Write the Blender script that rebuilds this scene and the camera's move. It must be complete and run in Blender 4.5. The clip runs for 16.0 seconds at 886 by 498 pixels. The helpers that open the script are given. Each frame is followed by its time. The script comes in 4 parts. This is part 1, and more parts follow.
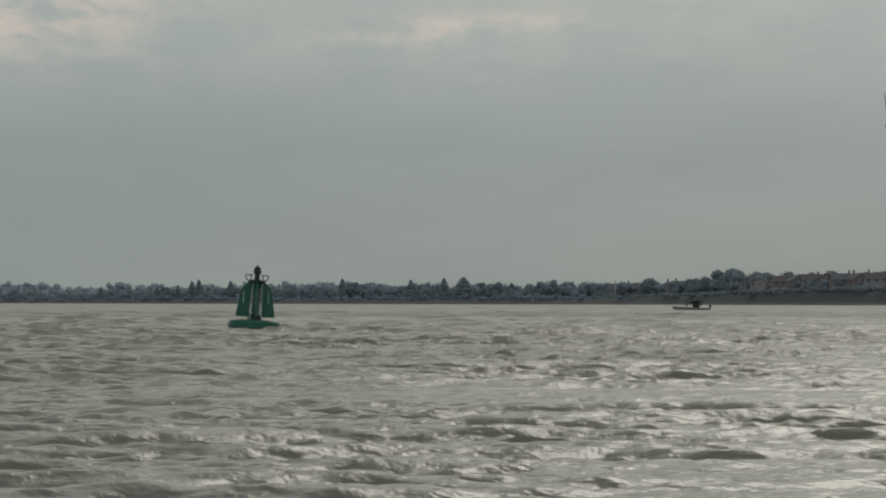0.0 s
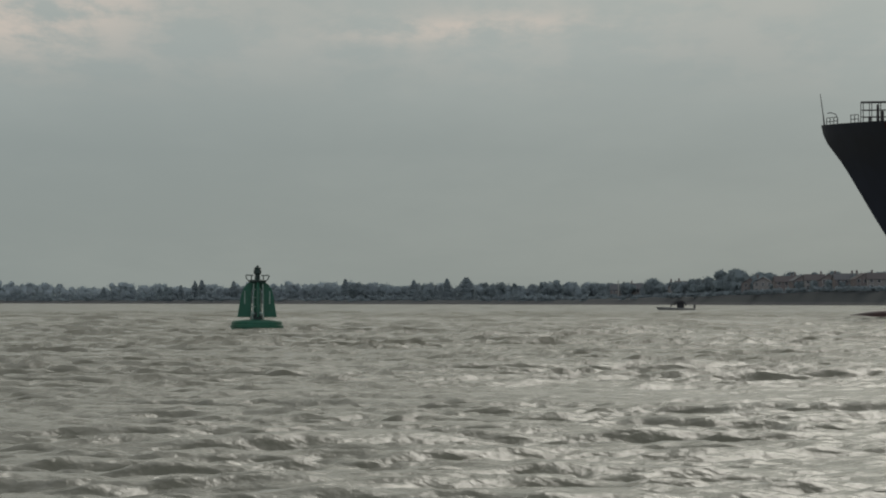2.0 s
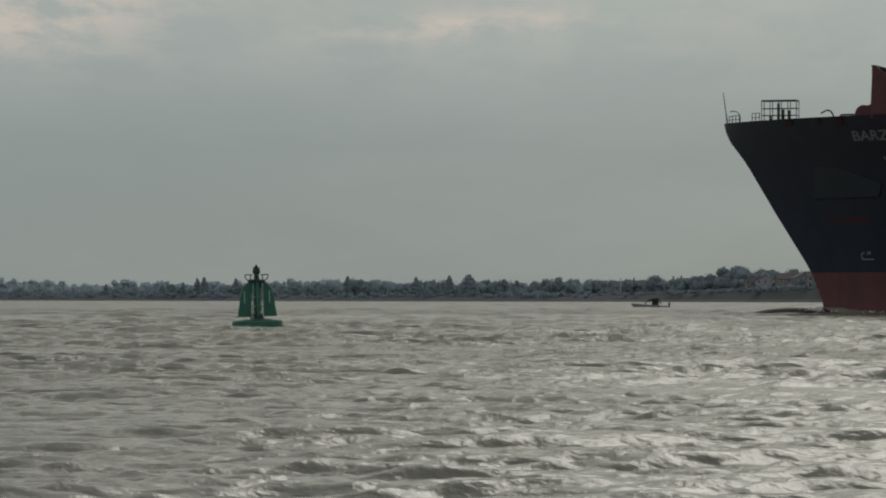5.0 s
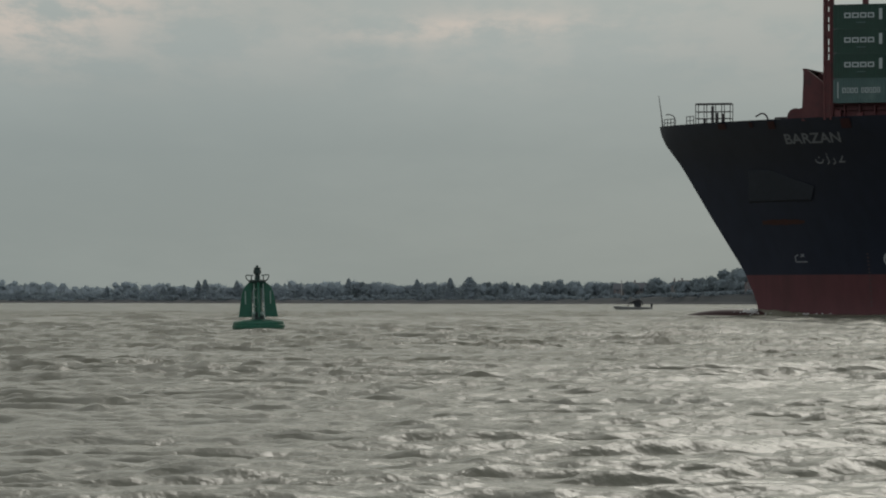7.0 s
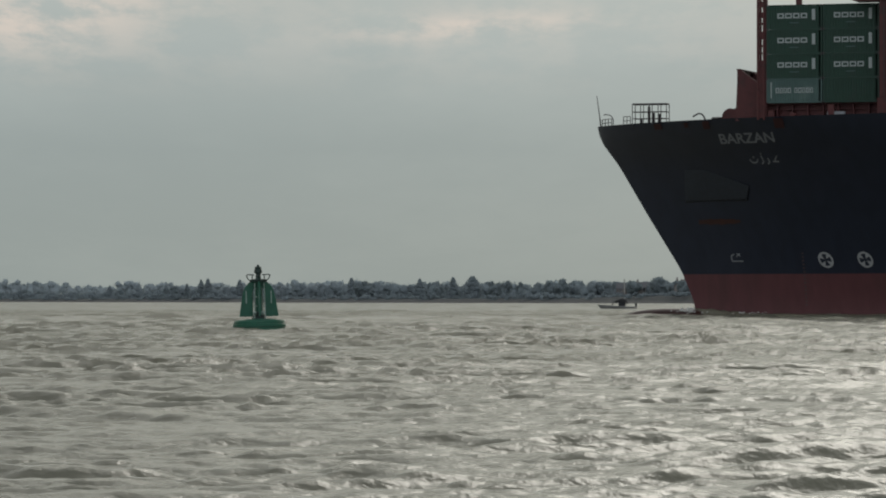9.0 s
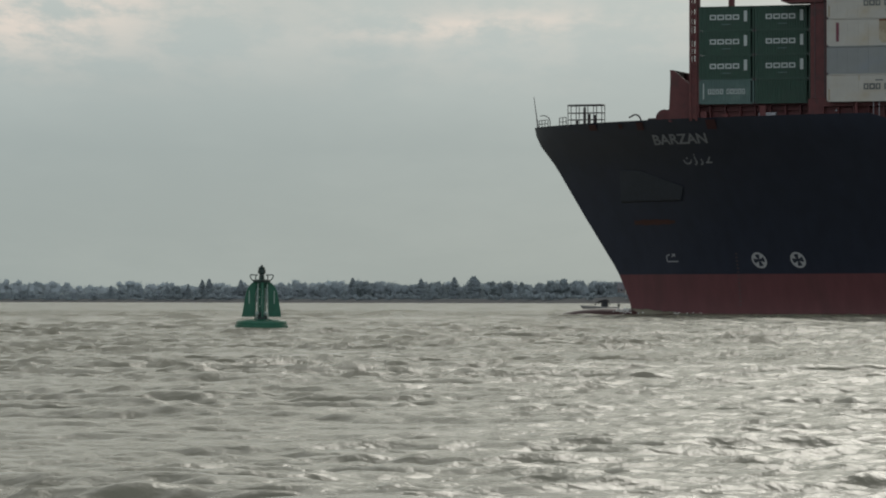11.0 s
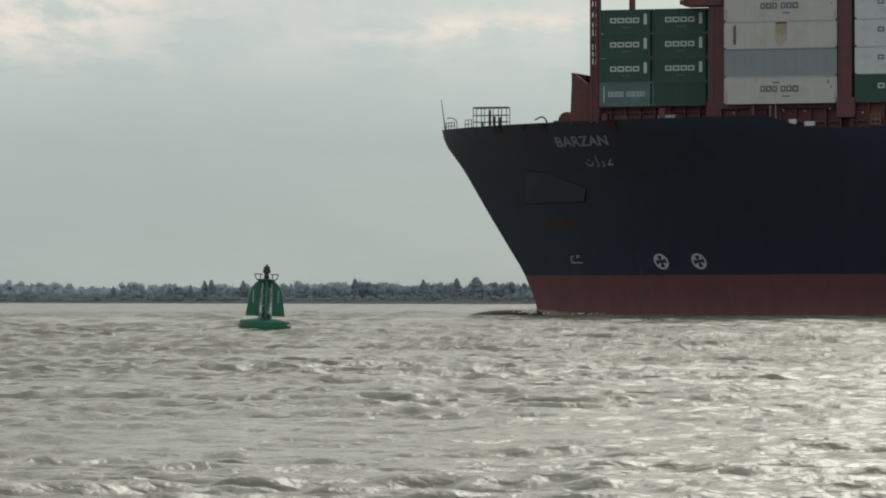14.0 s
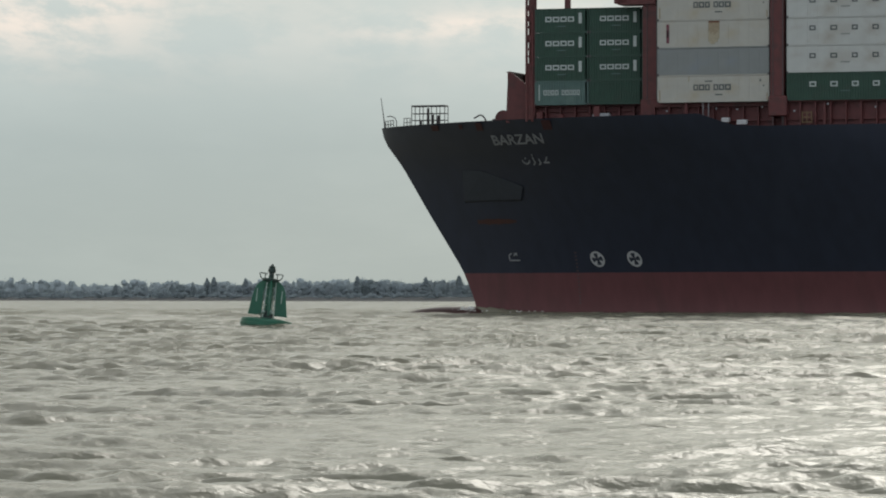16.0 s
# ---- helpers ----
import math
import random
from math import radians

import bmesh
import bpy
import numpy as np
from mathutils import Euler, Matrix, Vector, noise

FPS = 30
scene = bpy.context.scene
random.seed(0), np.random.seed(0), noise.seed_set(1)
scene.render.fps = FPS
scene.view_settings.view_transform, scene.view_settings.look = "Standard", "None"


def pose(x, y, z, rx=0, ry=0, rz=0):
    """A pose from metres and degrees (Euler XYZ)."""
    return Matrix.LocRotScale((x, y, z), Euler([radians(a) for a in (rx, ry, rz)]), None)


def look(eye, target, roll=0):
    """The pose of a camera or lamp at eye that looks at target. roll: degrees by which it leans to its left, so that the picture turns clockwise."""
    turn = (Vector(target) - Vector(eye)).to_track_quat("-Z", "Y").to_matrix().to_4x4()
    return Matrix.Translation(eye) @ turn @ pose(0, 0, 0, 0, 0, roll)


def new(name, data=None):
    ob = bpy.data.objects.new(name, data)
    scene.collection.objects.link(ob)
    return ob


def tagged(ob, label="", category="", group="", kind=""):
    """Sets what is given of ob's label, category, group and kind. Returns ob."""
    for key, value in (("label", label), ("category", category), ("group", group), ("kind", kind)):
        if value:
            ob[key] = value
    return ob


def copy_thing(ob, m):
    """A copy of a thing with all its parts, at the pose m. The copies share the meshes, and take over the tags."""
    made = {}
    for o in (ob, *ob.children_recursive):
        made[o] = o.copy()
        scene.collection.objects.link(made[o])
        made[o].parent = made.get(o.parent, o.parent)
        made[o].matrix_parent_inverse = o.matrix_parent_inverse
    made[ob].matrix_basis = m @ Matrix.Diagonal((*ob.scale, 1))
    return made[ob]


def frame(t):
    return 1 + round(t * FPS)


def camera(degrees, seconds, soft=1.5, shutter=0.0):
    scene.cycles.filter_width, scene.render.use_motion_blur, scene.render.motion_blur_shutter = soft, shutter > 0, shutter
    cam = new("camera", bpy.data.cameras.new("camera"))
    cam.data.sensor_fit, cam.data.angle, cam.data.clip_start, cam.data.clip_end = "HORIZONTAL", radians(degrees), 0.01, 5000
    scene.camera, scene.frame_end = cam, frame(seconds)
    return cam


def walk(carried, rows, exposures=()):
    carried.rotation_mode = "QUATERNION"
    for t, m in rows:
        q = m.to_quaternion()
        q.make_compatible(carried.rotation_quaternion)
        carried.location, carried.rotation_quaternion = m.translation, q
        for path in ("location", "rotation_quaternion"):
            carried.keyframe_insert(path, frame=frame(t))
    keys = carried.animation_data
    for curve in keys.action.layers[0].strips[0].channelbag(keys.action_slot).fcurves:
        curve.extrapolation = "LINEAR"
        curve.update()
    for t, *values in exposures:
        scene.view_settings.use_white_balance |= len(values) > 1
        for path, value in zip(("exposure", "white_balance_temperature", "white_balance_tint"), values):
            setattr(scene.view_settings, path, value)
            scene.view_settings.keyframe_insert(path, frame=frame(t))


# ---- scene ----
# A long lens on a tripod at the water's edge looks across an estuary: +Y runs away from it, +X to its right.
EYE = 1.545
cam = camera(11.935, 16.0, soft=2.0)
AIM = [(0, 90.703, 0.000), (0.5, 90.703, 0.019), (1, 90.712, 0.029), (1.5, 90.707, 0.036), (2, 90.705, 0.040),
       (2.5, 90.699, 0.046), (3, 90.703, 0.053), (3.5, 90.703, 0.069), (4, 90.695, 0.074), (4.5, 90.680, 0.074),
       (5, 90.666, 0.071), (7.5, 90.701, 0.092), (8, 90.697, 0.103), (8.5, 90.684, 0.117), (9, 90.686, 0.122),
       (11.5, 90.689, 0.149), (12, 90.701, 0.160), (12.5, 90.701, 0.162), (13, 90.701, 0.170), (13.5, 90.701, 0.170),
       (14, 90.701, 0.170), (14.5, 90.680, 0.176), (15, 90.666, 0.178), (15.5, 90.665, 0.183), (16, 90.666, 0.202)]
walk(cam, [(t, pose(0, 0, EYE, rx, 0, rz)) for t, rx, rz in AIM],
     exposures=[(0, -0.34), (3, -0.35), (5, -0.36), (7.5, -0.31), (9, -0.11), (12.5, 0.16), (16, 0.37)])

# ---------------------------------------------------------------- light
SUN_ELEV, SUN_AZ = 32.0, 17.0      # degrees above the horizon, degrees to the right of +Y
world = bpy.data.worlds.new("overcast_sky")
scene.world = world
world.use_nodes = True


def world_sky():
    nt = world.node_tree
    nt.nodes.clear()
    N, L = nt.nodes.new, nt.links.new
    out, bg = N("ShaderNodeOutputWorld"), N("ShaderNodeBackground")
    sky = N("ShaderNodeTexSky")
    sky.sky_type, sky.sun_disc = "NISHITA", False
    sky.sun_elevation, sky.sun_rotation = radians(SUN_ELEV), radians(SUN_AZ)
    tc = N("ShaderNodeTexCoord")
    sep = N("ShaderNodeSeparateXYZ")
    L(tc.outputs["Generated"], sep.inputs[0])

    def math_node(op, a, b=0.0, clamp=False):
        n = N("ShaderNodeMath")
        n.operation, n.use_clamp = op, clamp
        for i, v in enumerate((a, b)):
            if isinstance(v, (int, float)):
                n.inputs[i].default_value = v
            else:
                L(v, n.inputs[i])
        return n.outputs[0]

    # the cloud deck: a flat layer seen in perspective, so that the clouds close up towards the horizon
    up = math_node("MAXIMUM", sep.outputs["Z"], 0.0)
    deep = math_node("ADD", up, 0.09)
    cu, cv = math_node("DIVIDE", sep.outputs["X"], deep), math_node("MULTIPLY", math_node("DIVIDE", sep.outputs["Y"], deep), 0.32)
    comb = N("ShaderNodeCombineXYZ")
    L(cu, comb.inputs[0]), L(cv, comb.inputs[1])

    def clouds(scale, detail, lo, hi, off):
        mp = N("ShaderNodeMapping")
        mp.inputs["Location"].default_value = off
        L(comb.outputs[0], mp.inputs[0])
        tx = N("ShaderNodeTexNoise")
        tx.inputs["Scale"].default_value, tx.inputs["Detail"].default_value = scale, detail
        tx.inputs["Roughness"].default_value = 0.62
        L(mp.outputs[0], tx.inputs["Vector"])
        mr = N("ShaderNodeMapRange")
        mr.interpolation_type = "SMOOTHSTEP"
        mr.inputs["From Min"].default_value, mr.inputs["From Max"].default_value = lo, hi
        L(tx.outputs["Fac"], mr.inputs["Value"])
        return mr.outputs[0]

    def cloud_bank(x, z, rx, rz, slope):
        """A soft-edged bank about one direction, longer than high and a little tilted."""
        dx = math_node("SUBTRACT", sep.outputs["X"], x)
        dz = math_node("SUBTRACT", math_node("SUBTRACT", sep.outputs["Z"], z), math_node("MULTIPLY", dx, slope))
        r2 = math_node("ADD", math_node("POWER", math_node("ABSOLUTE", math_node("DIVIDE", dx, rx)), 2.0), math_node("POWER", math_node("ABSOLUTE", math_node("DIVIDE", dz, rz)), 2.0))
        return math_node("MULTIPLY", math_node("POWER", 2.718, math_node("MULTIPLY", r2, -1.0)), math_node("GREATER_THAN", sep.outputs["Y"], 0.0))

    wide, fine = clouds(1.3, 5, 0.32, 0.66, (3.1, 0.7, 0)), clouds(5.5, 9, 0.40, 0.60, (2.35, 7.1, 0))
    # height: grey murk at the horizon, a lighter deck above
    ramp = N("ShaderNodeValToRGB")
    cr = ramp.color_ramp
    cr.elements[0].position, cr.elements[0].color = 0.0, (0.262, 0.322, 0.326, 1)
    cr.elements[1].position, cr.elements[1].color = 1.0, (0.19, 0.215, 0.25, 1)
    for p, c in ((0.035, (0.279, 0.336, 0.346)), (0.06, (0.370, 0.421, 0.421)), (0.11, (0.56, 0.57, 0.51)), (0.24, (0.76, 0.76, 0.655)), (0.42, (0.42, 0.43, 0.41)), (0.6, (0.27, 0.285, 0.29))):
        e = cr.elements.new(p)
        e.color = (*c, 1)
    L(sep.outputs["Z"], ramp.inputs[0])
    dark = N("ShaderNodeMix")
    dark.data_type, dark.blend_type = "RGBA", "MULTIPLY"
    L(math_node("MULTIPLY", wide, 0.36), dark.inputs["Factor"])
    L(ramp.outputs[0], dark.inputs["A"])
    dark.inputs["B"].default_value = (0.74, 0.79, 0.82, 1)
    warm = N("ShaderNodeMix")
    warm.data_type = "RGBA"
    lift = N("ShaderNodeMapRange")
    lift.inputs["From Min"].default_value, lift.inputs["From Max"].default_value = 0.046, 0.060
    L(sep.outputs["Z"], lift.inputs["Value"])
    # a lit bank of cloud to the left and a thin streak beside it; only scraps elsewhere
    bank = math_node("ADD", cloud_bank(-0.098, 0.071, 0.030, 0.0125, 0.10), math_node("MULTIPLY", cloud_bank(0.006, 0.0645, 0.026, 0.0030, 0.05), 0.75))
    bank = math_node("MINIMUM", math_node("ADD", bank, 0.16), 1.0)
    L(math_node("MULTIPLY", math_node("MULTIPLY", fine, lift.outputs[0]), math_node("MULTIPLY", bank, 0.85)), warm.inputs["Factor"])
    L(dark.outputs["Result"], warm.inputs["A"])
    warm.inputs["B"].default_value = (0.70, 0.60, 0.53, 1)
    # the veiled sun's glow through the cloud
    s = Vector((math.sin(radians(SUN_AZ)) * math.cos(radians(SUN_ELEV)), math.cos(radians(SUN_AZ)) * math.cos(radians(SUN_ELEV)), math.sin(radians(SUN_ELEV))))
    dot = N("ShaderNodeVectorMath")
    dot.operation = "DOT_PRODUCT"
    L(tc.outputs["Generated"], dot.inputs[0])
    dot.inputs[1].default_value = s
    glow = math_node("POWER", math_node("MAXIMUM", dot.outputs["Value"], 0.0), 30.0)
    gmix = N("ShaderNodeMix")
    gmix.data_type, gmix.blend_type = "RGBA", "ADD"
    L(glow, gmix.inputs["Factor"])
    L(warm.outputs["Result"], gmix.inputs["A"])
    gmix.inputs["B"].default_value = (1.60, 1.58, 1.35, 1)
    # clearer, bluer sky behind the viewer
    back = N("ShaderNodeMapRange")
    back.interpolation_type = "SMOOTHSTEP"
    back.inputs["From Min"].default_value, back.inputs["From Max"].default_value = 0.1, -0.6
    L(sep.outputs["Y"], back.inputs["Value"])
    clear = N("ShaderNodeMix")
    clear.data_type = "RGBA"
    L(back.outputs[0], clear.inputs["Factor"])
    L(gmix.outputs["Result"], clear.inputs["A"])
    clear.inputs["B"].default_value = (0.71, 0.765, 0.83, 1)
    nis = N("ShaderNodeMix")
    nis.data_type, nis.blend_type = "RGBA", "ADD"
    nis.inputs["Factor"].default_value = 0.006
    L(clear.outputs["Result"], nis.inputs["A"])
    L(sky.outputs[0], nis.inputs["B"])
    L(nis.outputs["Result"], bg.inputs["Color"])
    bg.inputs["Strength"].default_value = 1.0
    L(bg.outputs[0], out.inputs[0])


world_sky()
sun = new("sun", bpy.data.lights.new("sun", "SUN"))
sun.data.energy, sun.data.angle, sun.data.color = 0.40, radians(24), (1.0, 0.95, 0.87)
sun.matrix_world = look((0, 0, 60), (-math.sin(radians(SUN_AZ)) * math.cos(radians(SUN_ELEV)), -math.cos(radians(SUN_AZ)) * math.cos(radians(SUN_ELEV)), 60 - math.sin(radians(SUN_ELEV))))


# ---------------------------------------------------------------- materials
def material(name, color, rough=0.6, metal=0.0, spread=0.25, grain=2.0, bump=0.1, stain=None, stain_scale=0.4, stain_cut=(0.55, 0.75), stretch=(1, 1, 1), ior=1.45):
    """Paint or the like with two scales of variation, and stains of a second colour."""
    m = bpy.data.materials.new(name)
    m.use_nodes = True
    nt = m.node_tree
    N, L = nt.nodes.new, nt.links.new
    b = nt.nodes["Principled BSDF"]
    b.inputs["Roughness"].default_value, b.inputs["Metallic"].default_value, b.inputs["IOR"].default_value = rough, metal, ior
    tc, mp = N("ShaderNodeTexCoord"), N("ShaderNodeMapping")
    mp.inputs["Scale"].default_value = stretch
    L(tc.outputs["Object"], mp.inputs[0])
    n1, n2 = N("ShaderNodeTexNoise"), N("ShaderNodeTexNoise")
    n1.inputs["Scale"].default_value, n1.inputs["Detail"].default_value = grain, 6
    n2.inputs["Scale"].default_value, n2.inputs["Detail"].default_value = stain_scale, 5
    L(mp.outputs[0], n1.inputs["Vector"]), L(mp.outputs[0], n2.inputs["Vector"])
    mix = N("ShaderNodeMix")
    mix.data_type = "RGBA"
    mix.inputs["A"].default_value = (*[c * (1 - spread) for c in color], 1)
    mix.inputs["B"].default_value = (*[min(1, c * (1 + spread)) for c in color], 1)
    L(n1.outputs["Fac"], mix.inputs["Factor"])
    last = mix.outputs["Result"]
    if stain:
        mr = N("ShaderNodeMapRange")
        mr.inputs["From Min"].default_value, mr.inputs["From Max"].default_value = stain_cut
        L(n2.outputs["Fac"], mr.inputs["Value"])
        m2 = N("ShaderNodeMix")
        m2.data_type = "RGBA"
        L(mr.outputs[0], m2.inputs["Factor"])
        L(last, m2.inputs["A"])
        m2.inputs["B"].default_value = (*stain, 1)
        last = m2.outputs["Result"]
    L(last, b.inputs["Base Color"])
    if bump:
        bp = N("ShaderNodeBump")
        bp.inputs["Strength"].default_value, bp.inputs["Distance"].default_value = bump, 0.05
        L(n1.outputs["Fac"], bp.inputs["Height"])
        L(bp.outputs[0], b.inputs["Normal"])
    return m


def water_material(name, steps, rough, gloss=(0.5, 0.5)):
    """Silty water; steps: size, depth and strength of the ripples that the sheet's own form is too coarse for."""
    m = bpy.data.materials.new(name)
    m.use_nodes = True
    nt = m.node_tree
    N, L = nt.nodes.new, nt.links.new
    b = nt.nodes["Principled BSDF"]
    b.inputs["Roughness"].default_value, b.inputs["IOR"].default_value = rough, 1.333
    tc = N("ShaderNodeTexCoord")
    # streaks of reflection strength along the wind, in place of rougher and smoother water
    mp, ns, mr = N("ShaderNodeMapping"), N("ShaderNodeTexNoise"), N("ShaderNodeMapRange")
    mp.inputs["Scale"].default_value = (0.16, 0.013, 1)
    ns.inputs["Scale"].default_value, ns.inputs["Detail"].default_value = 1.0, 4
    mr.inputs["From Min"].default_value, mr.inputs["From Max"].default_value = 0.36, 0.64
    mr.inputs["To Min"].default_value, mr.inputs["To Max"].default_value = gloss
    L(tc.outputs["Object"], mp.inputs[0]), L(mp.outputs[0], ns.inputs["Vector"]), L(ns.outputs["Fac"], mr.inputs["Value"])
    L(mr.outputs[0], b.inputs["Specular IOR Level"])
    n0 = N("ShaderNodeTexNoise")
    n0.inputs["Scale"].default_value, n0.inputs["Detail"].default_value = 0.08, 5
    L(tc.outputs["Object"], n0.inputs["Vector"])
    mix = N("ShaderNodeMix")
    mix.data_type = "RGBA"
    mix.inputs["A"].default_value, mix.inputs["B"].default_value = (0.144, 0.138, 0.101, 1), (0.184, 0.176, 0.129, 1)
    L(n0.outputs["Fac"], mix.inputs["Factor"])
    L(mix.outputs["Result"], b.inputs["Base Color"])
    prev = None
    for scale, dist, strength in steps:
        n = N("ShaderNodeTexNoise")
        n.inputs["Scale"].default_value, n.inputs["Detail"].default_value = scale, 3
        L(tc.outputs["Object"], n.inputs["Vector"])
        bp = N("ShaderNodeBump")
        bp.inputs["Strength"].default_value, bp.inputs["Distance"].default_value = strength, dist
        L(n.outputs["Fac"], bp.inputs["Height"])
        if prev:
            L(prev, bp.inputs["Normal"])
        prev = bp.outputs[0]
    L(prev, b.inputs["Normal"])
    return m


def leaf_material(name, color, spread=0.18):
    """Leaves: some of the light passes through."""
    m = bpy.data.materials.new(name)
    m.use_nodes = True
    nt = m.node_tree
    nt.nodes.clear()
    N, L = nt.nodes.new, nt.links.new
    out, mixs, dif, tra = N("ShaderNodeOutputMaterial"), N("ShaderNodeMixShader"), N("ShaderNodeBsdfDiffuse"), N("ShaderNodeBsdfTranslucent")
    geo, mix = N("ShaderNodeNewGeometry"), N("ShaderNodeMix")
    mix.data_type = "RGBA"
    mix.inputs["A"].default_value = (*[c * (1 - spread) for c in color], 1)
    mix.inputs["B"].default_value = (*[c * (1 + spread) for c in color], 1)
    L(geo.outputs["Random Per Island"], mix.inputs["Factor"])
    L(mix.outputs["Result"], dif.inputs[0]), L(mix.outputs["Result"], tra.inputs[0])
    mixs.inputs[0].default_value = 0.42
    L(dif.outputs[0], mixs.inputs[1]), L(tra.outputs[0], mixs.inputs[2]), L(mixs.outputs[0], out.inputs[0])
    return m


WATER = water_material("silty_water", ((1.6, 0.10, 0.6), (5.0, 0.045, 0.65), (14.0, 0.010, 0.6)), 0.23, (0.38, 0.62))
# reflection cut back with distance, standing in for waves masking and shading one another
WATER_MID = water_material("silty_water_mid_dimmed", ((0.8, 0.20, 0.6), (2.2, 0.12, 0.7), (6.0, 0.05, 0.8)), 0.16, (0.11, 0.33))
WATER_FAR = water_material("silty_water_far_dimmed", ((0.12, 0.8, 0.5), (0.45, 0.45, 1.0), (1.5, 0.18, 1.0)), 0.2, (0.01, 0.11))
HULL_BLACK = material("hull_navy_black_paint", (0.019, 0.024, 0.039), 0.38, spread=0.3, grain=0.7, bump=0.05, stain=(0.024, 0.029, 0.045), stain_scale=0.25, stretch=(1, 1, 0.35))
HULL_RED = material("antifouling_red_paint", (0.106, 0.038, 0.041), 0.6, spread=0.25, grain=0.9, bump=0.05, stain=(0.082, 0.034, 0.035), stain_scale=0.35, stretch=(1, 1, 0.3))
# hull colour lightened for the sky that the anchor bolster's slope catches
HULL_SKYLIT = material("hull_paint_skylit", (0.026, 0.032, 0.042), 0.5, spread=0.3, bump=0.05)
DECK_RED = material("deck_red_brown_paint", (0.080, 0.019, 0.018), 0.6, spread=0.35, grain=1.5, stain=(0.045, 0.018, 0.016), stain_scale=0.8)
RUST = material("rust", (0.11, 0.045, 0.022), 0.85, spread=0.5, grain=3)
WHITE_PAINT = material("white_marking_paint", (0.35, 0.36, 0.36), 0.6, spread=0.15, grain=4)
PALE_MARK = material("weathered_white_lettering", (0.22, 0.23, 0.24), 0.7, spread=0.4, grain=5)
HULL_WET = material("wet_dark_red_paint", (0.050, 0.021, 0.018), 0.3, spread=0.3)
FAIRLEAD_RED = material("dull_fairlead_red_paint", (0.048, 0.015, 0.016), 0.6, spread=0.4, grain=3)
FAINT = material("worn_mark_paint", (0.085, 0.062, 0.062), 0.7, spread=0.3)
STEEL = material("dark_rail_steel", (0.05, 0.045, 0.045), 0.5, metal=0.3, spread=0.3)
YELLOW = material("yellow_ochre_paint", (0.13, 0.085, 0.04), 0.6)
BOX_GREEN = material("container_green_paint", (0.008, 0.038, 0.023), 0.5, spread=0.25, grain=0.8, stain=(0.012, 0.036, 0.023), stain_scale=0.5)
BOX_TEAL = material("container_faded_teal_paint", (0.055, 0.100, 0.090), 0.6, spread=0.25, grain=0.8, stain=(0.08, 0.13, 0.115))
BOX_WHITE = material("container_offwhite_paint", (0.35, 0.365, 0.345), 0.55, spread=0.12, grain=0.9, stain=(0.27, 0.26, 0.22), stain_scale=0.35, stain_cut=(0.5, 0.8))
BOX_CREAM = material("container_cream_paint", (0.305, 0.303, 0.268), 0.55, spread=0.12, grain=0.9, stain=(0.29, 0.265, 0.20), stain_scale=0.4, stain_cut=(0.5, 0.78))
BOX_GREY = material("container_grey_paint", (0.155, 0.170, 0.165), 0.55, spread=0.12, grain=0.9, stain=(0.15, 0.17, 0.18))
LOGO_WHITE = material("white_logo_paint", (0.32, 0.36, 0.345), 0.6, spread=0.15)
LOGO_DARK = material("dark_logo_paint", (0.060, 0.072, 0.072), 0.6, spread=0.2)
LOGO_MAROON = material("maroon_logo_paint", (0.12, 0.03, 0.045), 0.6, spread=0.2)
BUOY_GREEN = material("buoy_green_paint", (0.009, 0.090, 0.050), 0.4, spread=0.3, grain=3, stain=(0.03, 0.12, 0.07), stain_scale=2.5, stain_cut=(0.6, 0.8))
BUOY_DARK = material("buoy_dark_metal", (0.012, 0.03, 0.024), 0.5, spread=0.3)
# pale scuffed green, brightened to stand in for sky showing through the gaps
BUOY_PALE = material("buoy_pale_scuff_and_gap_light", (0.30, 0.37, 0.33), 0.7, spread=0.4, grain=6)
RUST_PALE = material("pale_rust_wash", (0.225, 0.185, 0.125), 0.8, spread=0.4, grain=4)
RUST_WASH = material("thin_rust_wash", (0.28, 0.25, 0.18), 0.8, spread=0.3, grain=4)
FOAM = material("foam", (0.62, 0.62, 0.58), 0.8, spread=0.2, grain=5, bump=0.5)
# leaf greens lightened and blued: the shore's haze is mixed into the colour
LEAF_DARK_HAZED = leaf_material("leaves_dark_hazed", (0.285, 0.33, 0.345))
LEAF_MID_HAZED = leaf_material("leaves_mid_hazed", (0.265, 0.31, 0.32))
# paler again: the thicker haze over the far woodland is in this colour
LEAF_PALE_HAZED = leaf_material("leaves_far_pale_hazed", (0.44, 0.495, 0.51), 0.1)
BARK = material("bark", (0.07, 0.055, 0.045), 0.9)
GRASS = material("rough_grass_bank", (0.032, 0.039, 0.041), 0.9, spread=0.15, grain=0.06, stain=(0.034, 0.040, 0.042), stain_scale=0.02)
SHINGLE = material("shingle_beach", (0.060, 0.061, 0.062), 0.9, spread=0.3, grain=0.2)
BRICK = material("house_brown_brick", (0.185, 0.160, 0.150), 0.85, spread=0.25)
RENDER_W = material("house_pale_render", (0.42, 0.41, 0.37), 0.8, spread=0.15)
RENDER_T = material("house_tan_render", (0.235, 0.22, 0.205), 0.8, spread=0.2)
ROOF_T = material("roof_clay_tiles", (0.115, 0.100, 0.097), 0.8, spread=0.35)
ROOF_S = material("roof_grey_slates", (0.11, 0.112, 0.118), 0.7, spread=0.3)
GLASS = material("window_glass", (0.03, 0.035, 0.04), 0.08, bump=0)
FRAME_W = material("white_window_frame", (0.5, 0.5, 0.48), 0.5, spread=0.08)
BOAT_GREY = material("boat_grey_hull", (0.20, 0.20, 0.19), 0.5, spread=0.2)
